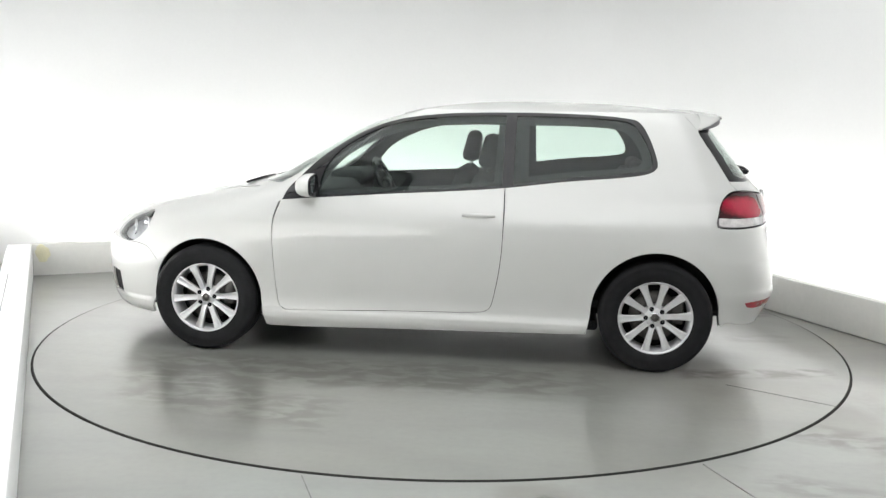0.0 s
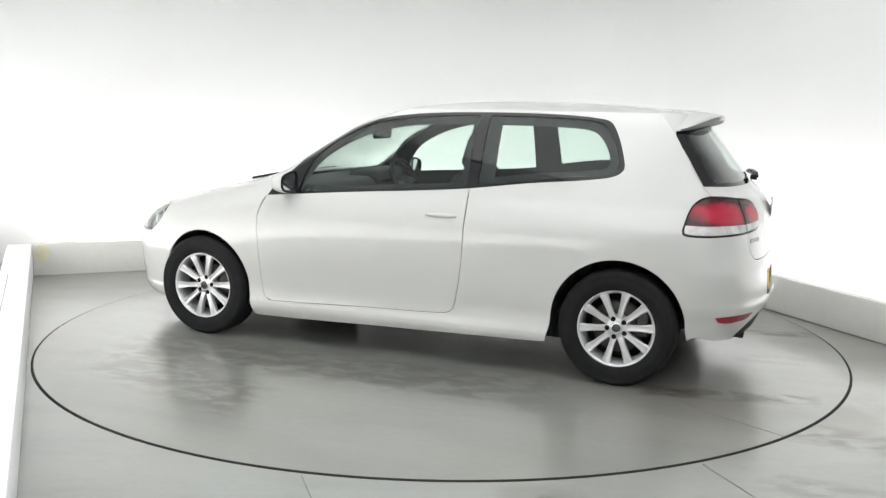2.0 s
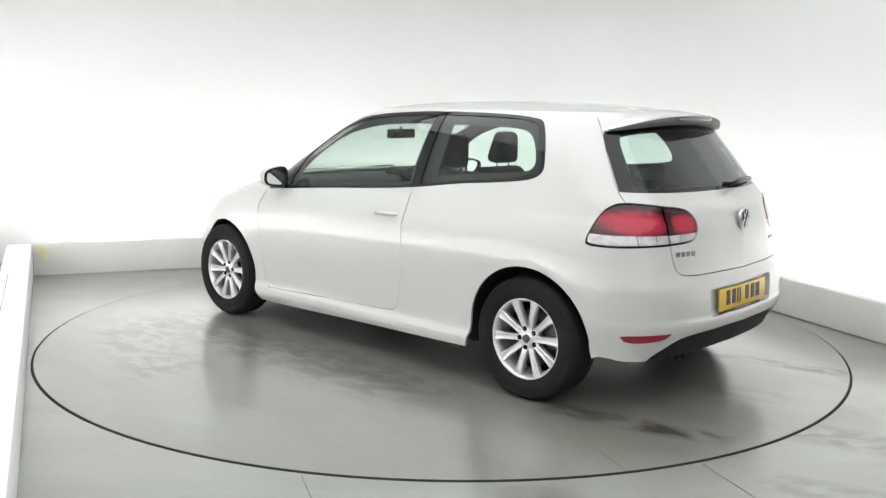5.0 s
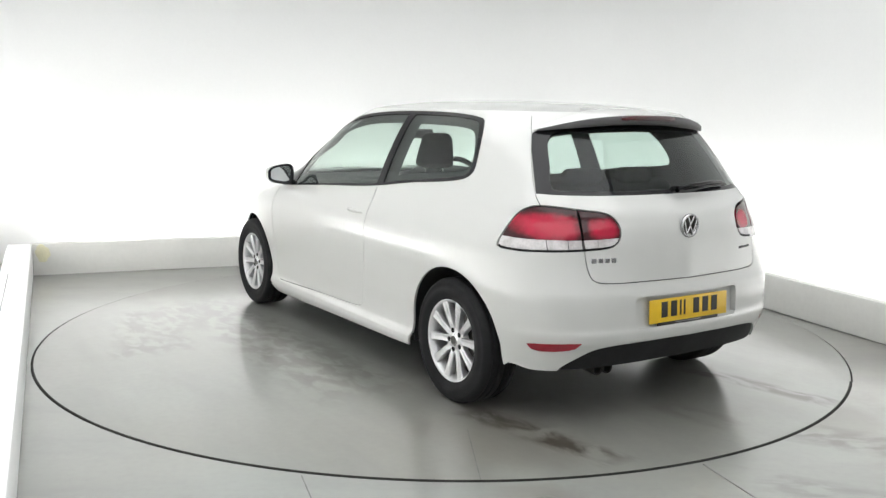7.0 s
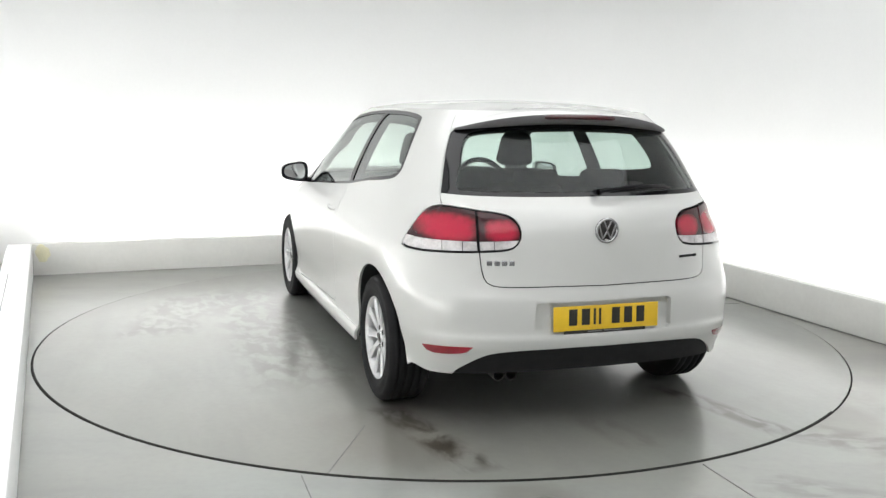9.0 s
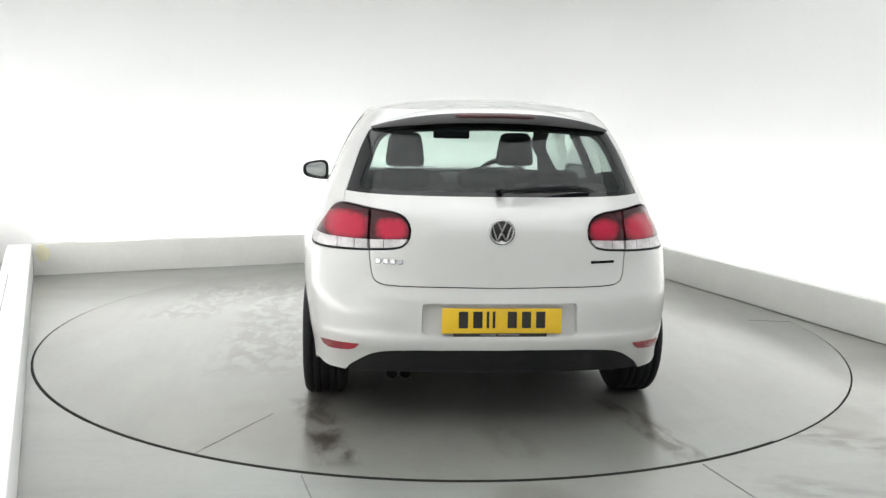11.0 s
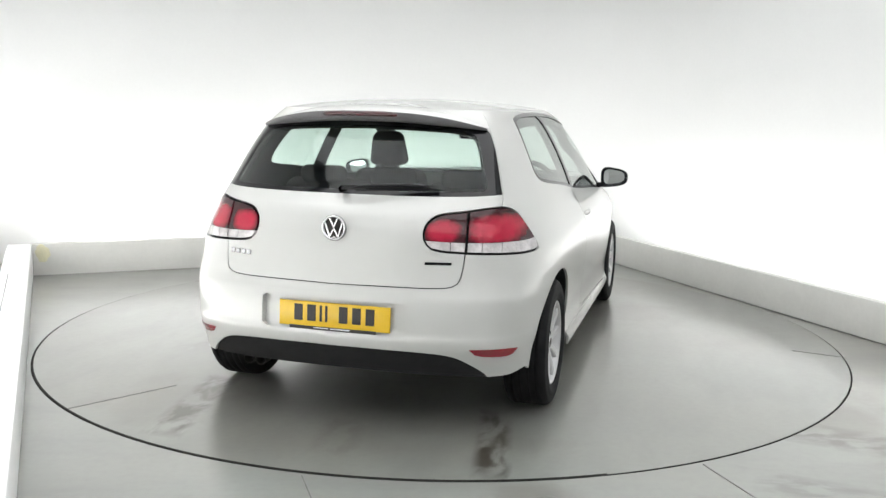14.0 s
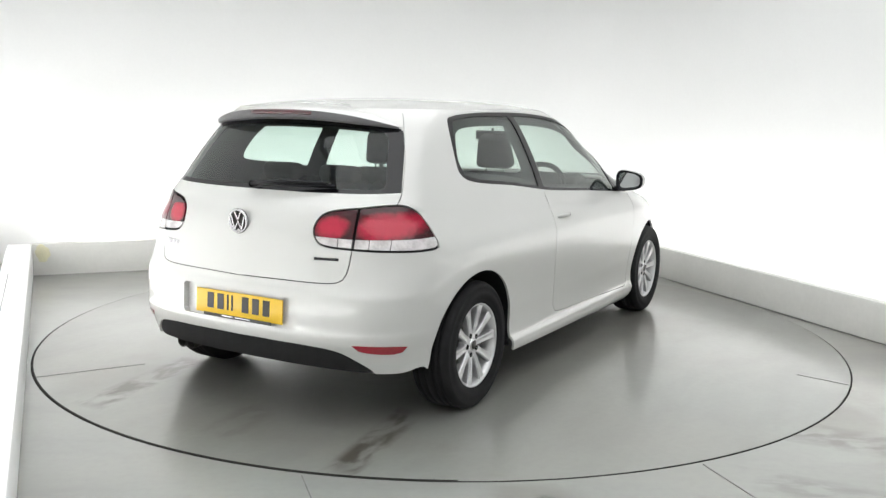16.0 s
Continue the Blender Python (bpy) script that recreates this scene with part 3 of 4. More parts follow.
REAR_PANE = [("x", -.502, 1.387), ("x", -.80, 1.386), ("x", -1.03, 1.376), ("x", -1.145, 1.355), ("x", -1.21, 1.275), ("x", -1.256, 1.165), ("x", -1.25, 1.120), ("x", -1.18, 1.093),
             ("x", -.80, 1.050), ("x", -.502, 1.012)]
DOOR_HOLE = [("x", .60, .965), ("x", .545, 1.07), ("x", .455, 1.17), ("x", .31, 1.25), ("x", .15, 1.30), ("x", -.035, 1.335), ("x", -.25, 1.35), ("x", -.405, 1.352), ("x", -.395, 1.03), ("x", -.17, 1.01), ("x", .15, .99)]
REAR_HOLE = [("x", -.575, 1.352), ("x", -.80, 1.352), ("x", -1.02, 1.342), ("x", -1.11, 1.32), ("x", -1.17, 1.255), ("x", -1.205, 1.17), ("x", -1.18, 1.135), ("x", -.80, 1.095), ("x", -.585, 1.065)]
QUARTER_LIGHT = [("x", .715, .93), ("x", .63, 1.04), ("x", .61, .985), ("x", .635, .925)]
TAIL_GLASS = [("a", 0, 1.043), ("y", .30, 1.043), ("y", .56, 1.046), ("y", .668, 1.050), ("y", .625, 1.18), ("y", .565, 1.315), ("y", .52, 1.34), ("y", .28, 1.357), ("a", 0, 1.363)]
TAIL_CLEAR = [("a", 0, 1.062), ("y", .30, 1.062), ("y", .52, 1.065), ("y", .605, 1.075), ("y", .572, 1.18), ("y", .525, 1.29), ("y", .48, 1.318), ("y", .28, 1.335), ("a", 0, 1.342)]
LAMP_OUT = [("x", -1.612, .820), ("x", -1.615, .868), ("x", -1.642, .955), ("x", -1.685, .990), ("y", .667, .999), ("y", .545, .985), ("y", .435, .967), ("y", .393, .925), ("y", .392, .872),
            ("y", .425, .832), ("y", .54, .817), ("x", -1.80, .809), ("x", -1.70, .808)]
BOWL_OUT = [("x", -1.80, .872), ("x", -1.73, .885), ("y", .742, .925), ("y", .70, .968), ("y", .62, .975), ("y", .588, .960), ("y", .585, .876)]
BOWL_IN = [("y", .528, .876), ("y", .522, .950), ("y", .455, .948), ("y", .418, .920), ("y", .415, .890), ("y", .435, .874)]
LAMP_SPLIT = [("x", -1.60, .862), ("x", -1.70, .857), ("y", .70, .857), ("y", .55, .858), ("y", .38, .866)]
GATE = [("a", 0, .664), ("y", .25, .666), ("y", .49, .669), ("y", .54, .687), ("y", .555, .735), ("y", .562, .81), ("y", .562, .985), ("y", .672, 1.000), ("y", .671, 1.046), ("y", .628, 1.18), ("y", .567, 1.314), ("y", .525, 1.385), ("a", 0, 1.40)]
GATE_EDGE = [("y", .676, .994), ("y", .671, 1.046), ("y", .628, 1.18), ("y", .567, 1.314), ("y", .515, 1.395)]
DOOR_LINE = [("x", -.458, .992), ("x", -.461, .795), ("x", -.448, .575), ("x", -.414, .38), ("x", -.392, .318), ("x", -.34, .297), ("x", .137, .282), ("x", .70, .264), ("x", .79, .268), ("x", .822, .30),
             ("x", .843, .52), ("x", .846, .75), ("x", .815, .885)]
DIFFUSER = [("a", 0, .396), ("y", .19, .395), ("y", .42, .389), ("y", .53, .374), ("y", .60, .335), ("y", .66, .278), ("y", .68, .15), ("a", 0, .15)]
BUMPER = [("a", 0, .664), ("y", .25, .666), ("y", .49, .669), ("y", .54, .687), ("y", .555, .735), ("y", .56, .80), ("x", -1.70, .803), ("x", -1.635, .80), ("x", -1.655, .70), ("x", -1.625, .50), ("x", -1.70, .15), ("a", 0, .15)]
POCKET = [("a", 0, .458), ("y", .318, .456), ("y", .338, .47), ("y", .336, .588), ("y", .322, .598), ("a", 0, .600)]
REFLECTOR = [("x", -1.785, .396), ("x", -1.82, .401), ("y", .66, .409), ("y", .602, .410), ("y", .622, .386), ("y", .665, .374), ("x", -1.83, .366), ("x", -1.80, .372)]
LOW = [("a", 0, .275), ("y", .45, .272), ("y", .60, .270), ("y", .68, .272), ("x", -1.78, .272), ("x", -1.68, .285), ("x", -1.62, .24), ("x", -.95, .205), ("x", 0, .184), ("x", .92, .162), ("x", 1.60, .175), ("x", 1.8, .18), ("a", 1, .18)]
SILL_LINE = [("x", -.951, .272), ("x", -.40, .272), ("x", .137, .264), ("x", .903, .246)]
BONNET = [("x", .99, .952), ("x", 1.3, .905), ("x", 1.6, .825), ("x", 1.80, .757), ("a", 1, .70), ("a", 1, .962), ("x", 1.03, .962)]
NOSE_BUMPER = [("x", 1.585, .15), ("x", 1.575, .50), ("x", 1.66, .585), ("x", 1.85, .60), ("a", 1, .66), ("a", 1, .15)]
HEADLAMP = [("x", 1.652, .778), ("x", 1.79, .752), ("x", 1.88, .695), ("x", 1.915, .64), ("x", 1.85, .607), ("x", 1.74, .618), ("x", 1.655, .70)]
FOG = [("x", 1.88, .27), ("x", 1.90, .40), ("x", 1.99, .41), ("x", 1.99, .27)]
GRILLE = [("n", .36, .27), ("n", .38, .40), ("a", 1, .41), ("a", 1, .26)]
UPPER_GRILLE = [("n", .50, .60), ("n", .52, .655), ("a", 1, .655), ("a", 1, .60)]
WING = [("x", .846, .15), ("x", .846, .75), ("x", .815, .888), ("x", .80, .91), ("x", .985, .952), ("a", 1, .955), ("a", 1, .15)]
SCREEN = [("n", .71, .978), ("n", .665, 1.08), ("n", .62, 1.18), ("n", .565, 1.29), ("n", .50, 1.385), ("a", 1, 1.40), ("a", 1, .978)]


def cut_body():
    """Cuts the half body along its outlines. Returns plan points, triangles and the region of each."""
    from mathutils.geometry import delaunay_2d_cdt
    polys = {
        "door_pane": curve(DOOR_PANE, corners=(0, 7, 8)), "rear_pane": curve(REAR_PANE, corners=(0, 9)), "quarter_light": curve(QUARTER_LIGHT, corners=(0, 1, 2, 3)),
        "window_trim": curve(WINDOW, corners=(0,)), "door_hole": curve(DOOR_HOLE, corners=(0, 7, 8)), "rear_hole": curve(REAR_HOLE, corners=(0, 8)), "tail_clear": curve(TAIL_CLEAR, corners=(0, 8)), "tail_border": curve(TAIL_GLASS, corners=(0, 3, 8)),
        "lamp": curve(LAMP_OUT), "bowl_out": curve(BOWL_OUT, corners=(6,)), "bowl_in": curve(BOWL_IN, corners=(0,)), "plate_pocket": curve(POCKET, corners=(0, 1, 2, 3, 4, 5)), "reflector": curve(REFLECTOR, corners=(0, 3)), "diffuser": curve(DIFFUSER, corners=(0, 6, 7)),
        "tailgate": curve(GATE, corners=(0, 12)), "rear_bumper": curve(BUMPER, corners=(0, 5, 10, 11)),
        "headlamp": curve(HEADLAMP), "fog_grille": curve(FOG, corners=(0, 1, 2, 3)), "grille": curve(GRILLE, corners=(0, 1, 2, 3)), "upper_grille": curve(UPPER_GRILLE, corners=(0, 1, 2, 3)),
        "bonnet": curve(BONNET, corners=(0, 3, 4, 5, 6)), "front_bumper": curve(NOSE_BUMPER, corners=(0, 4, 5)), "windscreen": curve(SCREEN, corners=(0, 4, 5, 6)),
        "door": np.concatenate([curve(DOOR_LINE, False), dom([("x", .47, .920), ("x", -.17, .966)])]), "front_wing": curve(WING, corners=(0, 2, 3, 4, 5, 6)),
    }
    arch_f, arch_r = curve(circle_outline(1.262, .318, .337, .12), step=.015), curve(circle_outline(-1.298, .322, .348, .12), step=.015)
    low = curve(LOW, False)
    sill = curve(SILL_LINE, False)
    split = curve(LAMP_SPLIT, False)
    gaps = [(curve(DOOR_LINE, False), .0034), (curve(GATE[:7], False), .0045), (curve(GATE_EDGE, False), .0045), (np.vstack([polys["lamp"], polys["lamp"][:1]]), .0105),
            (curve(BONNET[:4], False), .004), (np.vstack([polys["headlamp"], polys["headlamp"][:1]]), .006), (curve(NOSE_BUMPER[1:5], False), .003)]
    gate_in_lamp = dom([("y", .560, .80), ("y", .560, 1.0)])
    gaps.append((np.array([gate_in_lamp[0] * (1 - t) + gate_in_lamp[1] * t for t in np.linspace(0, 1, 12)]), .011))
    for yy, kk in ((.70, "y"), (.625, "y"), (.50, "y")):
        p, q = dom([(kk, yy, .80), (kk, yy, .862)])
        gaps.append((np.array([p * (1 - t) + q * t for t in np.linspace(0, 1, 5)]), .0028))
    bars = len(gaps) - 3
    lines = [(p, True) for p in polys.values()] + [(arch_f, True), (arch_r, True), (low, False), (sill, False), (split, False)]
    for g, w in gaps:
        lines += [(shift(g, w / 2), False), (shift(g, -w / 2), False)]
    verts, edges = [], []
    for l, c in lines:
        l = np.clip(l, (0, ZLOW), (SPAN, ZTOP))
        s = len(verts)
        verts += [tuple(p) for p in l]
        edges += [(s + i, s + i + 1) for i in range(len(l) - 1)] + ([(s + len(l) - 1, s)] if c else [])
    taken = np.array(verts)
    cell = {}
    for p in taken:
        cell.setdefault((int(p[0] / .02), int(p[1] / .02)), []).append(p)
    rows_z = np.concatenate([[ZLOW], np.arange(.155, .49, .0125), np.linspace(.50, ZTOP, 36)])
    for a in np.linspace(0, SPAN, 176):
        for z in rows_z:
            k = (int(a / .02), int(z / .02))
            edge = a in (0, SPAN) or z in (ZLOW, ZTOP)
            if edge or not any((p[0] - a)**2 + (p[1] - z)**2 < .011**2 for i in (-1, 0, 1) for j in (-1, 0, 1) for p in cell.get((k[0] + i, k[1] + j), ())):
                verts.append((a, z))
    v, _, f, *_ = delaunay_2d_cdt([Vector(p) for p in verts], edges, [], 0, 1e-5)
    V = np.array([tuple(p) for p in v])
    F = np.array([t for t in f if len(t) == 3])
    C = V[F].mean(1)
    kind = np.array(["body_side"] * len(F), dtype=object)
    kind[(C[:, 1] < np.interp(C[:, 0], *low[np.argsort(low[:, 0])].T))] = "none"
    order = ["front_wing", "door", "windscreen", "front_bumper", "bonnet", "grille", "upper_grille", "fog_grille", "headlamp", "rear_bumper", "tailgate", "diffuser", "plate_pocket", "reflector",
             "tail_border", "tail_clear", "window_trim", "door_pane", "rear_pane", "quarter_light"]
    dead = kind == "none"
    for name in order:
        m = within(polys[name], C) & ~dead
        if name == "door":
            m &= C[:, 1] < 1.0
        kind[m] = name
    inl = within(polys["lamp"], C)
    lampz = np.interp(C[:, 0], *split[np.argsort(split[:, 0])].T)
    gate = C[:, 0] < gate_in_lamp[:, 0].mean()
    kind[inl & (C[:, 1] >= lampz) & gate] = "lamp_red_gate"
    kind[inl & (C[:, 1] < lampz) & gate] = "lamp_clear_gate"
    kind[inl & (C[:, 1] >= lampz) & ~gate] = "lamp_red"
    kind[inl & (C[:, 1] < lampz) & ~gate] = "lamp_clear"
    kind[within(polys["bowl_out"], C) & (kind == "lamp_red")] = "bowl_out"
    kind[within(polys["bowl_in"], C) & (kind == "lamp_red_gate")] = "bowl_in"
    sl = sill[np.argsort(sill[:, 0])]
    m = (C[:, 0] > sl[0, 0]) & (C[:, 0] < sl[-1, 0]) & (C[:, 1] < np.interp(C[:, 0], *sl.T)) & ~dead
    kind[m] = "sill"
    for i, (g, w) in enumerate(gaps):
        m = reach(g, C) < w / 2
        if i == bars - 1:
            m &= inl
        if i >= bars:
            m &= np.isin(kind, ["lamp_clear", "lamp_clear_gate"])
        kind[m & ~np.isin(kind, ["window_trim", "door_pane", "quarter_light", "none"])] = "gap"
    for p in (arch_f, arch_r):
        kind[within(p, C)] = "none"
    hole = within(polys["door_hole"], C) | within(polys["rear_hole"], C)
    return V, F, kind, hole


def shell(V, F, offset=0.0, rim=.012, sides=(1,), inward=False):
    """The plan's triangles as a panel on the body, its open edges turned in by rim."""
    used = np.unique(F)
    back = np.full(len(V), -1)
    back[used] = np.arange(len(used))
    F = back[F]
    a, z = V[used, 0] / SPAN, V[used, 1]
    N = skin_normal(a, z)
    P = skin(a, z) + N * offset
    verts, faces, norms = [], [], []
    count = {}
    for t in F:
        for i in range(3):
            e = (t[i], t[(i + 1) % 3])
            count[tuple(sorted(e))] = count.get(tuple(sorted(e)), 0) + 1
    for s in sides:
        S = np.array([1, s, 1])
        base = len(verts)
        verts += list(P * S)
        norms += list(N * S * (-1 if inward else 1))
        # plan triangles run clockwise seen from outside on the left flank
        tri = [tuple(t) for t in F]
        p = P[F]
        out = np.einsum("ij,ij->i", np.cross(p[:, 1] - p[:, 0], p[:, 2] - p[:, 0]), N[F].mean(1)) > 0
        for t, o in zip(tri, out):
            flip = (not o) ^ (s < 0) ^ inward
            faces.append(tuple(base + q for q in (t[::-1] if flip else t)))
        if rim:
            for t, o in zip(tri, out):
                for i in range(3):
                    i0, i1 = t[i], t[(i + 1) % 3]
                    if count[tuple(sorted((i0, i1)))] != 1 or (a[i0] in (0, 1) and a[i1] == a[i0]):
                        continue
                    k = len(verts)
                    q = [P[i0], P[i1], P[i1] - N[i1] * rim, P[i0] - N[i0] * rim]
                    verts += [x * S for x in q]
                    d = np.cross(P[i1] - P[i0], N[i0])
                    d = d / max(np.linalg.norm(d), 1e-9) * (1 if o else -1)
                    norms += [d * S] * 4
                    f = (k, k + 3, k + 2, k + 1) if (o ^ (s < 0)) else (k, k + 1, k + 2, k + 3)
                    faces.append(f)
    return verts, faces, norms


TYRE_R = .308


def build_wheel(name, parent, at, side, bolts):
    """One wheel, its outer face towards +y of side."""
    w = empty(name, parent)
    w.matrix_basis = Matrix.Translation(at) @ (Matrix() if side > 0 else Matrix.Rotation(math.pi, 4, "Z"))
    prof = [(.205, -.085), (.215, -.098), (.255, -.106), (.288, -.100), (.304, -.088)]
    for y in (-.055, -.020, .020, .055):
        prof += [(.311, y - .016), (.312, y - .005), (.304, y - .0035), (.304, y + .0035), (.312, y + .005)]
    prof += [(.311, .074), (.304, .088), (.296, .096), (.285, .1015), (.283, .1005), (.262, .1055), (.240, .105), (.238, .1035), (.222, .101), (.214, .096), (.206, .088)]
    prof = [(.197 + (r - .206) * (TYRE_R - .197) / .106, y) for r, y in prof]
    part("tyre", lathe(prof + [(.191, .0)], 72, True), RUBBER, w)
    rim = part("rim", lathe([(.197, -.09), (.191, -.085), (.182, -.02), (.180, .05), (.188, .078), (.196, .090), (.202, .094), (.204, .090), (.197, .082)], 64), ALLOY, w)
    # ten flat tapering spokes
    for k in range(10):
        a = radians(36 * k - 13.5)
        bm = bmesh.new()
        rows = [(.043, .019, .066), (.080, .0160, .074), (.123, .0170, .079), (.162, .0205, .083), (.192, .026, .085)]
        prev = None
        for r, h, y in rows:
            ring = [bm.verts.new(c) for c in ((-h, y - .006, r), (-h * .72, y, r), (-h * .16, y - .002, r), (h * .16, y - .002, r), (h * .72, y, r), (h, y - .006, r), (h * .8, y - .034, r), (-h * .8, y - .034, r))]
            if prev:
                for i in range(8):
                    bm.faces.new((prev[i], prev[(i + 1) % 8], ring[(i + 1) % 8], ring[i]))
            prev = ring
        bmesh.ops.recalc_face_normals(bm, faces=bm.faces)
        bmesh.ops.transform(bm, matrix=Matrix.Rotation(a, 4, "Y"), verts=bm.verts)
        part("spoke", bm, ALLOY, rim)
    part("hub", lathe([(.001, .071), (.030, .071), (.034, .069), (.056, .066), (.066, .058), (.070, .03)], 40), ALLOY, rim)
    part("centre_cap", lathe([(.001, .076), (.024, .0755), (.029, .073), (.030, .069)], 32), CHROME, rim, "small chrome centre cap with a plain emblem")
    part("emblem", lathe([(.001, .0785), (.020, .0778), (.0215, .0755)], 32), STEEL, rim)
    for k in range(5):
        a = radians(72 * k + bolts)
        bm = lathe([(.001, .0695), (.0110, .0695), (.0130, .0690), (.0135, .062)], 14)
        bmesh.ops.transform(bm, matrix=Matrix.Translation((.049 * math.sin(a), .0, .049 * math.cos(a))), verts=bm.verts)
        part("bolt", bm, TRIM, rim, "dark recessed wheel bolt")
    part("brake_disc", lathe([(.04, .02), (.06, .022), (.138, .022), (.140, .012), (.138, .002), (.06, .002)], 48), STEEL, w, "rusty grey steel brake disc")
    part("caliper", rounded_box(.07, .07, .15, (-.125, .0, .03), .015, 3), STEEL, w)
    part("wheel_backing", lathe([(.001, -.03), (.19, -.03), (.19, -.05)], 40), PLASTIC, w)
    return w


def build_seat(parent, x, y, back_h, wide=.50, tilt=-20, head=True):
    s = empty("seat", parent)
    s.matrix_basis = Matrix.Translation((x, y, .34))
    part("cushion", rounded_box(.50, wide, .17, (.22, 0, .10), .05, 4, Matrix.Rotation(radians(-8), 4, "Y")), FABRIC, s)
    part("backrest", rounded_box(.13, wide, back_h, (-.05 - .5 * back_h * math.sin(radians(-tilt)), 0, .12 + .5 * back_h), .05, 4, Matrix.Rotation(radians(tilt), 4, "Y"), .9), FABRIC, s)
    if head:
        tx = -.05 - back_h * math.sin(radians(-tilt))
        part("headrest", rounded_box(.115, .245, .205, (tx - .015, 0, .12 + back_h + .115), .042, 4, Matrix.Rotation(radians(-10), 4, "Y"), .76), FABRIC, s)
        for q in (-.06, .06):
            part("headrest_post", tube([(tx, q, .06 + back_h), (tx - .01, q, .12 + back_h + .05)], .006, 8), CHROME, s)
    return s


def build_car():
    car = empty("hatchback_car")
    V, F, kind, hole = cut_body()

    def panel(name, kinds, mat, parent, side, offset=0.0, rim=.012, label=""):
        m = np.isin(kind, kinds)
        v, f, n = shell(V, F[m], offset, rim, side)
        return part(name, mesh_from(name, v, f, mat, n), mat, parent, label)

    both = (1, -1)
    for s in (1, -1):
        one = (s,)
        body = panel("body_side", ["body_side"], PAINT, car, one)
        door = panel("door", ["door"], PAINT, car, one)
        panel("front_wing", ["front_wing"], PAINT, car, one)
        panel("sill", ["sill"], PAINT, car, one, .004)
        panel("window_trim", ["window_trim"], PIANO, body, one, -.002, .02, "gloss black window surround and pillar")
        panel("door_window", ["door_pane"], GLASS, door, one, -.006, 0, "green tinted door glass").visible_shadow = False
        panel("quarter_light", ["quarter_light"], PIANO, door, one, -.001, .01)
        panel("side_window", ["rear_pane"], GLASS, body, one, -.006, 0, "green tinted fixed side glass").visible_shadow = False
        lamp = empty("tail_lamp", car)
        panel("red_lens", ["lamp_red"], RED, lamp, one, .003, .03, "smoked dark red lens")
        panel("lamp_bowl", ["bowl_out"], RED, lamp, one, .003, 0, "red lamp bowl with its reflector shine painted in")
        panel("inner_lamp_bowl", ["bowl_in"], RED, lamp, one, .003, 0, "red lamp bowl with its reflector shine painted in")
        panel("clear_lens", ["lamp_clear"], CLEAR, lamp, one, .002, .03, "clear lower lens")
        panel("inner_red_lens", ["lamp_red_gate"], RED, lamp, one, .003, .03)
        panel("inner_clear_lens", ["lamp_clear_gate"], CLEAR, lamp, one, .002, .03)
        hl = empty("headlamp", car)
        panel("lens", ["headlamp"], LENS, hl, one, .002, 0, "clear headlamp lens").visible_shadow = False
        panel("bowl", ["headlamp"], LAMP, hl, one, -.045, 0, "grey lamp bowl")
        for hx, hz, hr in ((1.725, .690, .052), (1.825, .672, .043)):
            sa = share_x(hx, hz)
            c, nn = skin(sa, np.array([hz]))[0], skin_normal(sa, np.array([hz]))[0]
            bm = lathe([(.001, -.030), (hr * .35, -.026), (hr * .7, -.014), (hr, .0), (hr * 1.12, .004), (hr * 1.14, -.004)], 28)
            out = Vector((nn[0] + .5, nn[1] * s, nn[2] * .3)).normalized()
            mm = out.to_track_quat("Y", "Z").to_matrix().to_4x4()
            mm.translation = Vector((c[0] - nn[0] * .050, (c[1] - nn[1] * .050) * s, c[2]))
            bmesh.ops.transform(bm, matrix=mm, verts=bm.verts)
            part("reflector", bm, CHROME, hl, "round chrome lamp reflector")
        # handle
        h = empty("door_handle", door)
        for nm, zz, d, hgt in (("grip", .842, .016, .026), ("recess", .836, .001, .05)):
            xs = np.linspace(-.412, -.228, 15)
            vs, fs = [], []
            for i, x in enumerate(xs):
                c = skin(share_x(x, zz), zz)[0]
                edge = min(1, 3.2 * min(i, 14 - i) / 14 + .25)
                for dy, dz in ((-.002, -hgt / 2), (d * .9, -hgt / 2 * .8), (d, 0), (d * .9, hgt / 2 * .8), (-.002, hgt / 2)):
                    vs.append((c[0], (c[1] + dy * edge) * s, zz + dz * (.6 + .4 * edge)))
            for i in range(14):
                for j in range(4):
                    q = (i * 5 + j, i * 5 + j + 1, i * 5 + j + 6, i * 5 + j + 5)
                    fs.append(q if s < 0 else q[::-1])
            part(nm, mesh_from(nm, vs, fs, PAINT), PAINT, h)
        # door mirror
        mir = empty("door_mirror", car)
        mir.matrix_basis = Matrix.Translation((.630, s * .925, .981))
        def oval(k, x, dx=0.0):
            out = []
            for q in range(40):
                c, d = math.cos(2 * math.pi * q / 40), math.sin(2 * math.pi * q / 40)
                yy, zz = math.copysign(abs(c)**.62, c), math.copysign(abs(d)**.62, d)
                zz *= 1 - .10 * yy * s
                out.append((x + dx * k * (yy * s - 1.4 * zz), .090 * k * yy, .063 * k * zz * (1 - .12 * yy * s)))
            return out

        def loft(rings, cap=True):
            b = bmesh.new()
            rows = [[b.verts.new(p) for p in r] for r in rings]
            for p, q in zip(rows, rows[1:]):
                for k in range(40):
                    b.faces.new((p[k], p[(k + 1) % 40], q[(k + 1) % 40], q[k])).smooth = True
            if cap:
                b.faces.new(rows[-1])
            bmesh.ops.recalc_face_normals(b, faces=b.faces)
            return b

        part("housing", loft([oval(.97, -.030), oval(1.0, -.018), oval(.99, .0), oval(.93, .022), oval(.78, .042), oval(.5, .055), oval(.2, .059)]), PAINT, mir, "white mirror housing")
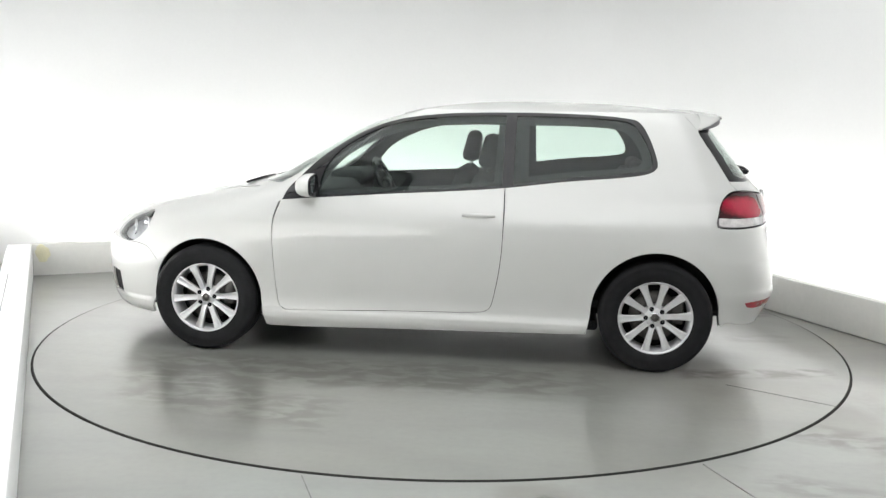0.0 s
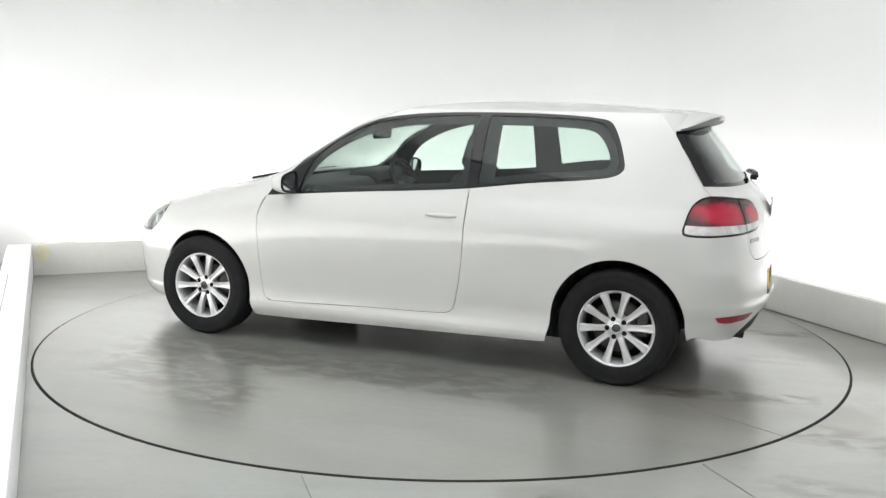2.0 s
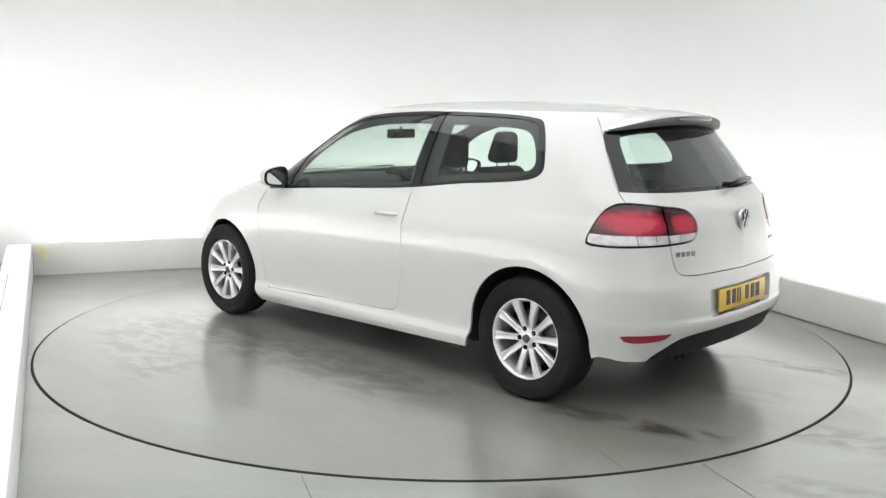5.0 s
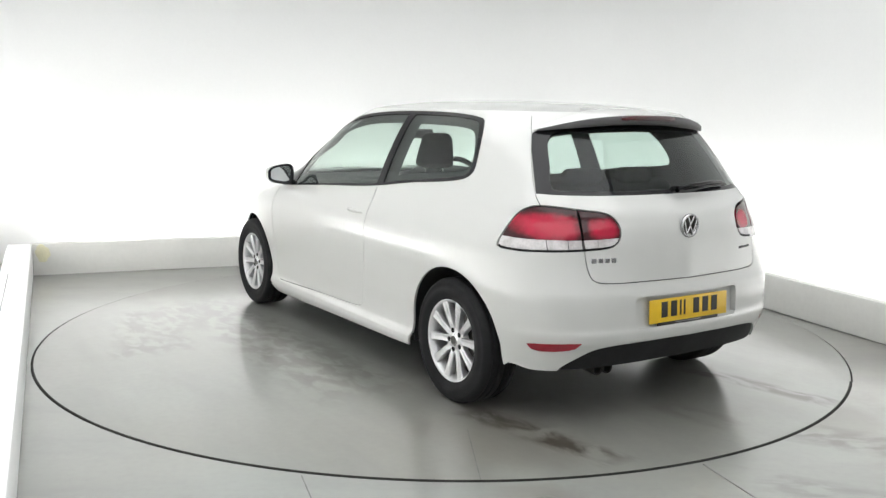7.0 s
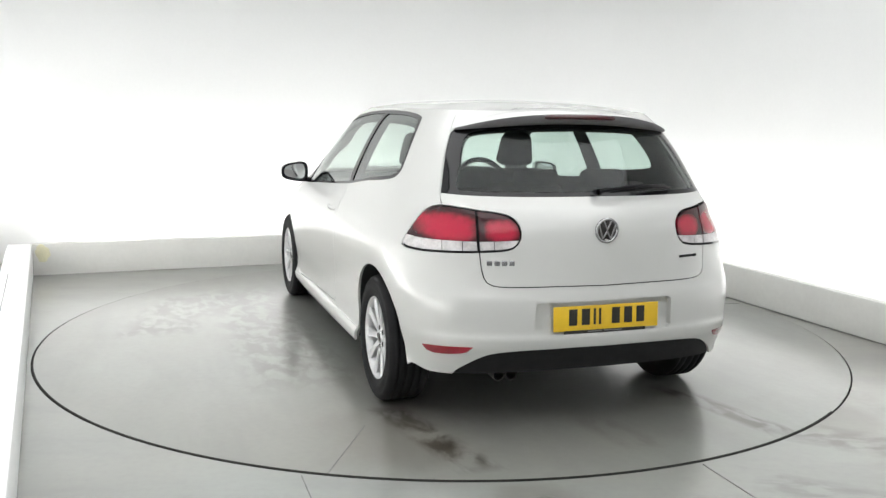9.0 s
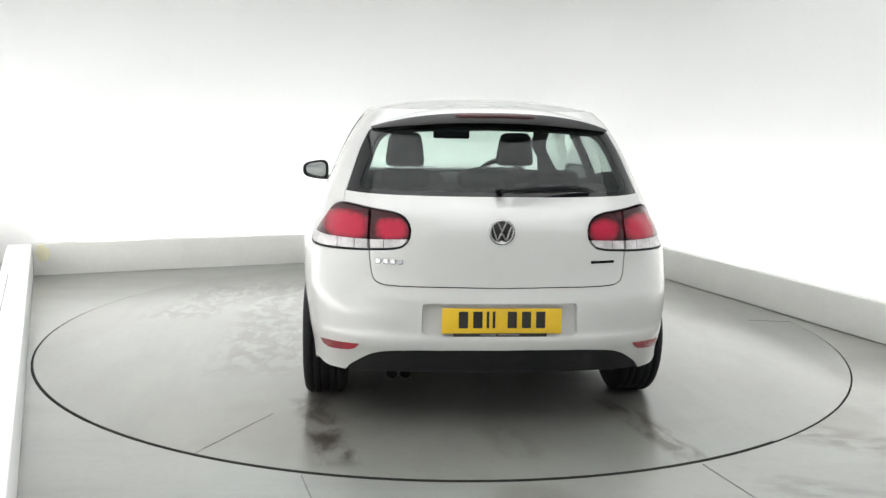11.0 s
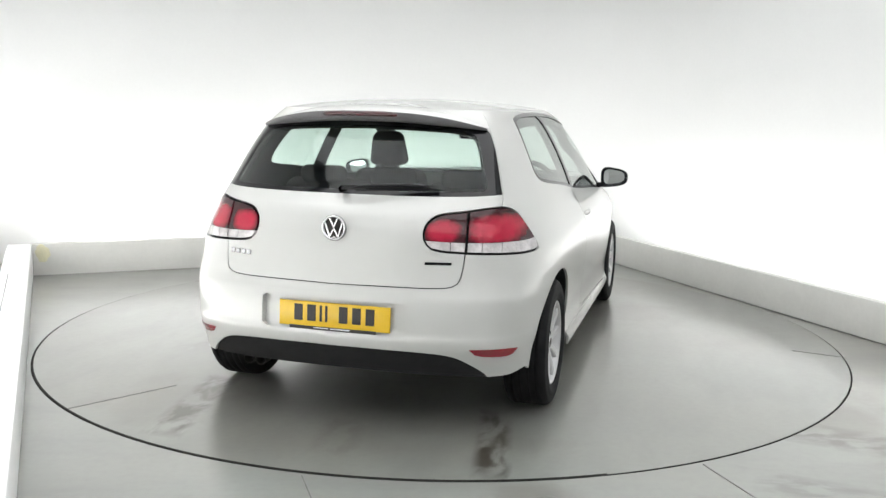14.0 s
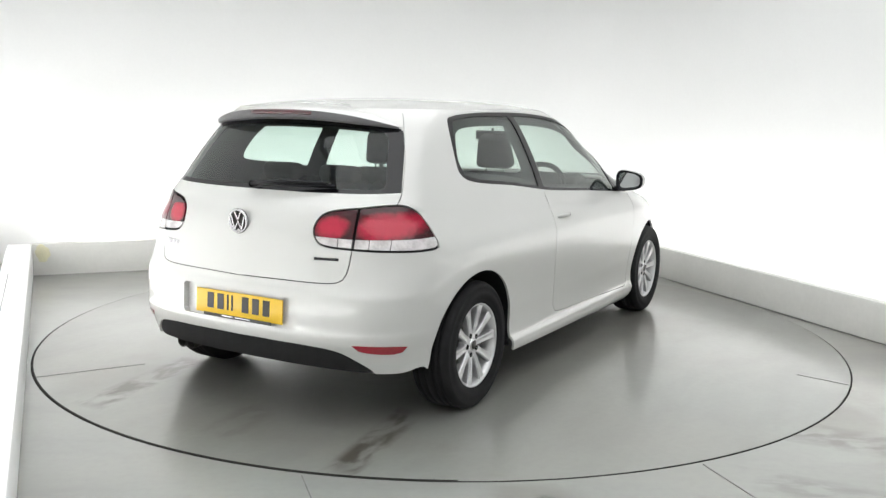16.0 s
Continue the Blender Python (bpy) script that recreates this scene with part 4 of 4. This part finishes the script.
        part("bezel", loft([oval(.97, -.029), oval(.985, -.036), oval(.92, -.042), oval(.78, -.036), oval(.74, -.014)], False), TRIM, mir, "black mirror edge")
        part("mirror_glass", loft([oval(.77, -.026, .006), oval(.5, -.027, .006), oval(.1, -.0275, .006)]), MIRROR, mir, "grey mirror glass")
        part("arm", rounded_box(.07, .13, .030, (.03, -s * .10, -.056), .012, 3), TRIM, mir, "black mirror foot")
        # wheels and wells
        for x in (1.262, -1.303):
            build_wheel("front_wheel" if x > 0 else "rear_wheel", car, (x, s * .768, TYRE_R), s, -13.5 if x > 0 else -49.5)
            bm = bmesh.new()
            prev = None
            for i in range(33):
                a = math.pi * (i / 32 * 1.10 - .08)
                cx, r = (x - .018, .352) if x > 0 else (x - .008, .360)
                px, pz = cx + r * math.cos(a), .32 + r * math.sin(a)
                row = int(np.clip((pz - ZLOW) / (ZTOP - ZLOW) * 255, 0, 255))
                lip = float(np.interp(px, np.maximum.accumulate(TABX[row]), TABY[row])) - .014
                ring = [bm.verts.new((px, s * yy, pz)) for yy in (.50, lip)]
                ring.append(bm.verts.new((cx, s * .50, .32)))
                if prev:
                    bm.faces.new((prev[0], prev[1], ring[1], ring[0])).smooth = True
                    bm.faces.new((prev[2], prev[0], ring[0], ring[2]))
                prev = ring
            part("wheel_liner", bm, PLASTIC, car, "black plastic wheel arch liner")
    # front and rear across the middle
    panel("windscreen", ["windscreen"], GLASS, car, both, -.004, 0, "green tinted windscreen").visible_shadow = False
    panel("bonnet", ["bonnet"], PAINT, car, both)
    fb = panel("front_bumper", ["front_bumper"], PAINT, car, both)
    panel("lower_grille", ["grille", "fog_grille"], PLASTIC, fb, both, -.015, .01, "black lower grille")
    panel("upper_grille", ["upper_grille"], TRIM, fb, both, -.01, .01)
    rb = panel("rear_bumper", ["rear_bumper"], PAINT, car, both, 0.0, .032)
    panel("plate_pocket", ["plate_pocket"], PAINT, rb, both, -.030, 0, "white recess behind the plate")
    panel("diffuser", ["diffuser"], PLASTIC, rb, both, -.012, .02, "dark grey plastic bumper insert")
    for s in both:
        panel("rear_reflector", ["reflector"], REFLEX, rb, (s,), .003, .015, "slim dark red reflector")
    gate = panel("tailgate", ["tailgate"], PAINT, car, both)
    panel("rear_window", ["tail_clear"], GLASS_REAR, gate, both, -.003, 0, "green tinted heated rear glass").visible_shadow = False
    panel("glass_border", ["tail_border"], PIANO, gate, both, -.002, .01, "black printed glass border")
    # roof skin: rings drawn in from the top slice
    a = np.linspace(0, 1, 90)
    edge = skin(a, np.full(90, ZTOP))
    loop = np.concatenate([edge, edge[-2:0:-1] * (1, -1, 1)])
    mid = np.array([-.62, 0, ZTOP])
    vs, fs = [], []
    rings = [1.0, .985, .96, .92, .86, .78, .66, .5, .3, .12]
    for q in rings:
        r = mid + (loop - mid) * q
        r[:, 2] = ZTOP + .055 * (1 - q**2.4)
        vs += list(r)
    L = len(loop)
    for i in range(len(rings) - 1):
        for j in range(L):
            j2 = (j + 1) % L
            fs.append((i * L + j, i * L + j2, (i + 1) * L + j2, (i + 1) * L + j))
    fs.append(tuple((len(rings) - 1) * L + j for j in range(L)))
    bm = bmesh.new()
    bv = [bm.verts.new(v) for v in vs]
    for f in fs:
        bm.faces.new([bv[i] for i in f]).smooth = True
    bmesh.ops.recalc_face_normals(bm, faces=bm.faces)
    part("roof", bm, PAINT, car)
    # roof spoiler over the rear glass
    sp = []
    n = 41
    for i in range(n):
        y = -.556 + 1.112 * i / (n - 1)
        u = abs(y) / .556
        bow = .125 * u**2.2 + .035 * u**8
        drop = .062 * u**2.5
        thin = 1 - .8 * u**4
        x0, z0 = -1.38 - .08 * u**4, 1.440 - .100 * u**2.6
        x1, z1 = -1.702 + bow, 1.392 - drop
        pull = min(1, (1 - u) / .06) if u > .94 else 1
        x1 = x1 + (1 - pull) * .005
        sp.append([(x0, y, z0), (x0 * .5 + x1 * .5, y, z0 * .45 + z1 * .55 + .020 * (1 - u**3) - .006 * u**6), (x1 + .020, y, z1 + .020 * thin), (x1 + .004, y, z1 + .010 * thin), (x1 + .006, y, z1 - .022 * thin), (x1 + .06, y, z1 - .032 * thin), (max(x0 - .10, x1 + .061), y, z1 - .026 * thin)])
    vs = [p for r in sp for p in r]
    fs = [(i * 7 + j, i * 7 + (j + 1) % 7, (i + 1) * 7 + (j + 1) % 7, (i + 1) * 7 + j) for i in range(n - 1) for j in range(7)] + [tuple(range(7)), tuple((n - 1) * 7 + j for j in range(6, -1, -1))]
    bm = bmesh.new()
    bv = [bm.verts.new(v) for v in vs]
    for f in fs:
        bm.faces.new([bv[i] for i in f]).smooth = len(f) == 4
    bmesh.ops.recalc_face_normals(bm, faces=bm.faces)
    part("roof_spoiler", bm, PAINT, gate, "white roof spoiler over the rear glass")
    # added sheet: the spoiler's shaded back and underside in grey
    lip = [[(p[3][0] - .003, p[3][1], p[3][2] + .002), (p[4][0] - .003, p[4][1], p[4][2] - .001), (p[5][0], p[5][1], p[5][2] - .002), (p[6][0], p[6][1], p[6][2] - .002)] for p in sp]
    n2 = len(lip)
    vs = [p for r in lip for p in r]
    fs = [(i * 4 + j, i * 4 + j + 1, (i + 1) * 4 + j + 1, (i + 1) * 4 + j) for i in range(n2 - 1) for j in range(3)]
    part("spoiler_shade_sheet", mesh_from("spoiler_shade_sheet", vs, fs, SPOILER_SHADE), SPOILER_SHADE, gate, "grey sheet painting shade and dirt on the spoiler's back and underside")
    bl = []
    for i in range(17):
        y = -.18 + .36 * i / 16
        u = abs(y) / .575
        x1, z1 = -1.706 + .13 * u**2.2, 1.391 - .052 * u**2.5
        e = 1 if 0 < i < 16 else .5
        bl.append([(x1 + .004, y, z1 + .011 * e), (x1 - .004, y, z1 + .009 * e), (x1 - .003, y, z1 - .009 * e), (x1 + .012, y, z1 - .010 * e)])
    vs = [p for r in bl for p in r]
    fs = [(i * 4 + j, i * 4 + j + 1, (i + 1) * 4 + j + 1, (i + 1) * 4 + j) for i in range(16) for j in range(3)]
    part("brake_light", mesh_from("brake_light", vs, fs, RED_DEEP), RED_DEEP, gate, "dark red high brake light")
    # rear wiper
    part("wiper_pivot", lathe([(.001, -.016), (.013, -.014), (.016, 0), (.016, .02)], 20), TRIM, gate).matrix_basis = Matrix.Translation((-1.885, 0, 1.066)) @ Matrix.Rotation(radians(90), 4, "Z")
    part("wiper_arm", join(tube([(-1.905, .0, 1.068), (-1.898, -.12, 1.083), (-1.868, -.26, 1.088), (-1.838, -.38, 1.083)], .009, 8), tube([(-1.893, -.06, 1.066), (-1.875, -.2, 1.072), (-1.826, -.42, 1.074)], .008, 6)), TRIM, gate, "black rear wiper")
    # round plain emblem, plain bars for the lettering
    bm = lathe([(.046, .0), (.050, -.008), (.058, -.009), (.061, -.003), (.060, .006)], 48)
    emb = part("emblem_ring", bm, EMBLEM, gate, "round chrome emblem")
    emb.matrix_basis = Matrix.Translation((-1.991, 0, .905)) @ Matrix.Scale(.93, 4) @ Matrix.Rotation(radians(-90), 4, "Z") @ Matrix.Rotation(radians(2), 4, "X")
    part("emblem_field", lathe([(.001, -.002), (.047, -.002), (.048, .006)], 40), INK, emb, "dark emblem field")
    bars = []
    for x0, z0, x1, z1 in ((-.020, .046, 0, .004), (.020, .046, 0, .004), (-.043, .026, -.021, -.041), (.043, .026, .021, -.041), (-.021, -.041, 0, -.002), (.021, -.041, 0, -.002)):
        a = math.atan2(x1 - x0, z1 - z0)
        bars.append(rounded_box(.0095, .006, math.hypot(x1 - x0, z1 - z0) + .006, ((x0 + x1) / 2, -.005, (z0 + z1) / 2), .002, 1, Matrix.Rotation(a, 4, "Y")))
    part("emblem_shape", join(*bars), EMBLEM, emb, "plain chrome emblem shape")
    for y0, y1, zz, k in ((.535, .41, .768, 4), (-.40, -.51, .770, 1)):
        for i in range(k):
            ya, yb = y0 + (y1 - y0) * i / k, y0 + (y1 - y0) * (i + (.74 if k > 1 else 1)) / k
            pa, pb = [skin(share_y(abs(q), zz), zz)[0] for q in (ya, yb)]
            pa, pb = Vector((pa[0], ya, zz)), Vector((pb[0], yb, zz))
            d = pb - pa
            nrm = Vector((-abs(d.y), 0, 0)) + Vector((0, math.copysign(1, ya) * abs(d.x), 0))
            mm = Matrix((d.normalized(), nrm.normalized(), Vector((0, 0, 1)))).transposed().to_4x4()
            mm.translation = (pa + pb) / 2
            b = rounded_box(d.length, .008, .022 if k > 1 else .012, (0, 0, 0), .002, 1)
            bmesh.ops.transform(b, matrix=mm, verts=b.verts)
            part("badge_bar", b, BADGE if k > 1 else TRIM, gate)
    # number plate: plain bars in place of its characters
    pl = empty("number_plate", rb)
    pl.matrix_basis = Matrix.Translation((-2.010, -.008, .522)) @ Matrix.Rotation(radians(3), 4, "Y")
    part("plate", rounded_box(.008, .52, .111, (0, 0, 0), .003, 2), YELLOW, pl, "yellow reflective number plate")
    y = .192
    for wd in (.05, .05, .014, .014, None, .05, .05, .05):
        if wd is None:
            y -= .035
            continue
        part("bar", rounded_box(.003, wd * .8, .072, (-.005, y - wd / 2, .006), .001, 1), INK, pl, "plain dark bar")
        y -= wd + .012
    part("dealer_strip", rounded_box(.006, .406, .015, (-.002, .007, -.060), .001, 1), INK, pl, "black strip under the plate")
    for yy, wd in ((.06, .07), (-.03, .09)):
        part("lettering_bar", rounded_box(.002, wd, .006, (-.0055, yy, -.059), 0, 1), BADGE, pl, "small pale bar of unreadable lettering")
    # exhaust
    for dy in (-.030, .030):
        part("exhaust_pipe", join(lathe([(.026, .0), (.029, .004), (.029, .16), (.025, .16), (.025, .01)], 24, True)), EXHAUST, car, "dull dark steel exhaust tip").matrix_basis = Matrix.Translation((-1.915, .43 + dy, .262)) @ Matrix.Rotation(radians(-90), 4, "Z") @ Matrix.Rotation(radians(4), 4, "X")
    part("silencer", rounded_box(.28, .70, .13, (-1.66, .05, .31), .05, 4), PLASTIC, car)
    # underside and inner lining
    part("underbody", join(rounded_box(2.0, 1.50, .06, (0, 0, .225), .02, 2), rounded_box(.62, .98, .08, (1.55, 0, .25), .03, 2), rounded_box(.62, .98, .10, (-1.45, 0, .30), .03, 2)), PLASTIC, car, "dark underside")
    lined = ~np.isin(kind, ["none", "tail_clear", "windscreen", "sill", "headlamp", "plate_pocket"]) & ~hole & (V[F][:, :, 1].mean(1) > .23)
    v, f, n = shell(V, F[lined], -.032, 0, both, True)
    part("cabin_lining", mesh_from("cabin_lining", v, f, LINING, n), LINING, car, "dark grey inner trim")
    part("cabin_floor", rounded_box(3.0, 1.4, .05, (-.35, 0, .34), .02, 2), LINING, car)
    roofv = [mid + (loop - mid) * q * (.97, .95, 1) + np.array([0, 0, .045 * (1 - q**2.4) - .022]) for q in (1, .9, .7, .4)]
    vs = [p for r in roofv for p in r]
    fs = [(i * L + j, i * L + (j + 1) % L, (i + 1) * L + (j + 1) % L, (i + 1) * L + j) for i in range(3) for j in range(L)] + [tuple(3 * L + j for j in range(L))]
    part("headlining", mesh_from("headlining", vs, fs, LINING), LINING, car)
    # cabin
    build_seat(car, -.07, .345, .60)
    build_seat(car, .10, -.345, .60)
    bench = empty("rear_bench", car)
    part("cushion", rounded_box(.50, 1.20, .18, (-.78, 0, .46), .05, 4), FABRIC, bench)
    for yy, wd in ((.22, .76), (-.42, .50)):
        part("backrest", rounded_box(.13, wd, .56, (-1.13, yy, .78), .05, 4, Matrix.Rotation(radians(-20), 4, "Y")), FABRIC, bench)
    for yy in (.38, 0, -.38):
        part("headrest", rounded_box(.09, .24, .09, (-1.235, yy, 1.075), .035, 4), FABRIC, bench)
    part("parcel_shelf", rounded_box(.46, 1.12, .025, (-1.50, 0, .985), .01, 2), LINING, car)
    part("dashboard", join(rounded_box(.50, 1.36, .22, (.82, 0, .84), .07, 4), rounded_box(.24, .42, .10, (.66, -.36, .95), .045, 4)), LINING, car)
    bm = lathe([(.168, -.013), (.182, -.018), (.196, -.010), (.200, .0), (.196, .012), (.182, .016), (.168, .010), (.164, 0)], 40, True)
    wheel = empty("steering_wheel", car)
    wheel.matrix_basis = Matrix.Translation((.43, -.36, .90)) @ Matrix.Rotation(radians(90), 4, "Z") @ Matrix.Rotation(radians(25), 4, "X")
    part("wheel_ring", bm, TRIM, wheel)
    part("boss", rounded_box(.15, .05, .11, (0, .01, -.01), .03, 3), TRIM, wheel)
    for aa in (0, 180, 270):
        part("wheel_spoke", rounded_box(.12, .022, .035, (.115 * math.cos(radians(aa)), .01, .115 * math.sin(radians(aa))), .008, 2, Matrix.Rotation(radians(-aa), 4, "Y")), TRIM, wheel)
    im = empty("interior_mirror", car)
    part("mirror_back", rounded_box(.03, .25, .062, (.45, -.005, 1.245), .014, 3), TRIM, im)
    part("mirror_stem", tube([(.45, -.005, 1.26), (.455, -.005, 1.292)], .009, 8), TRIM, im)
    # front wipers resting below the screen
    for yy in (.50, -.12):
        part("wiper_blade", tube([(1.12, yy, .958), (1.095, yy - .25, .972), (1.09, yy - .44, .972)], .009, 6), TRIM, car)
    tagged(car, "white three-door hatchback with silver alloy wheels on the turntable", "car")
    return car


build_floor()
build_walls()
build_plinths()
build_lamps()
TABLE = build_turntable()
CAR = build_car()


def motions():
    rows = []
    for t, a in SPIN:
        rows.append((t, pose(0, 0, DISC_Z, 0, 0, a)))
    walk(TABLE, rows)
    rows = []
    off = Vector((*CAR_AT, 0))
    for t in np.arange(0, 16.01, .5):
        m = pose(0, 0, 0, 0, 0, START + RATE * float(t))
        p = m @ off
        rows.append((float(t), pose(p.x, p.y, DISC_Z, 0, 0, START + RATE * float(t))))
    walk(CAR, rows)


motions()
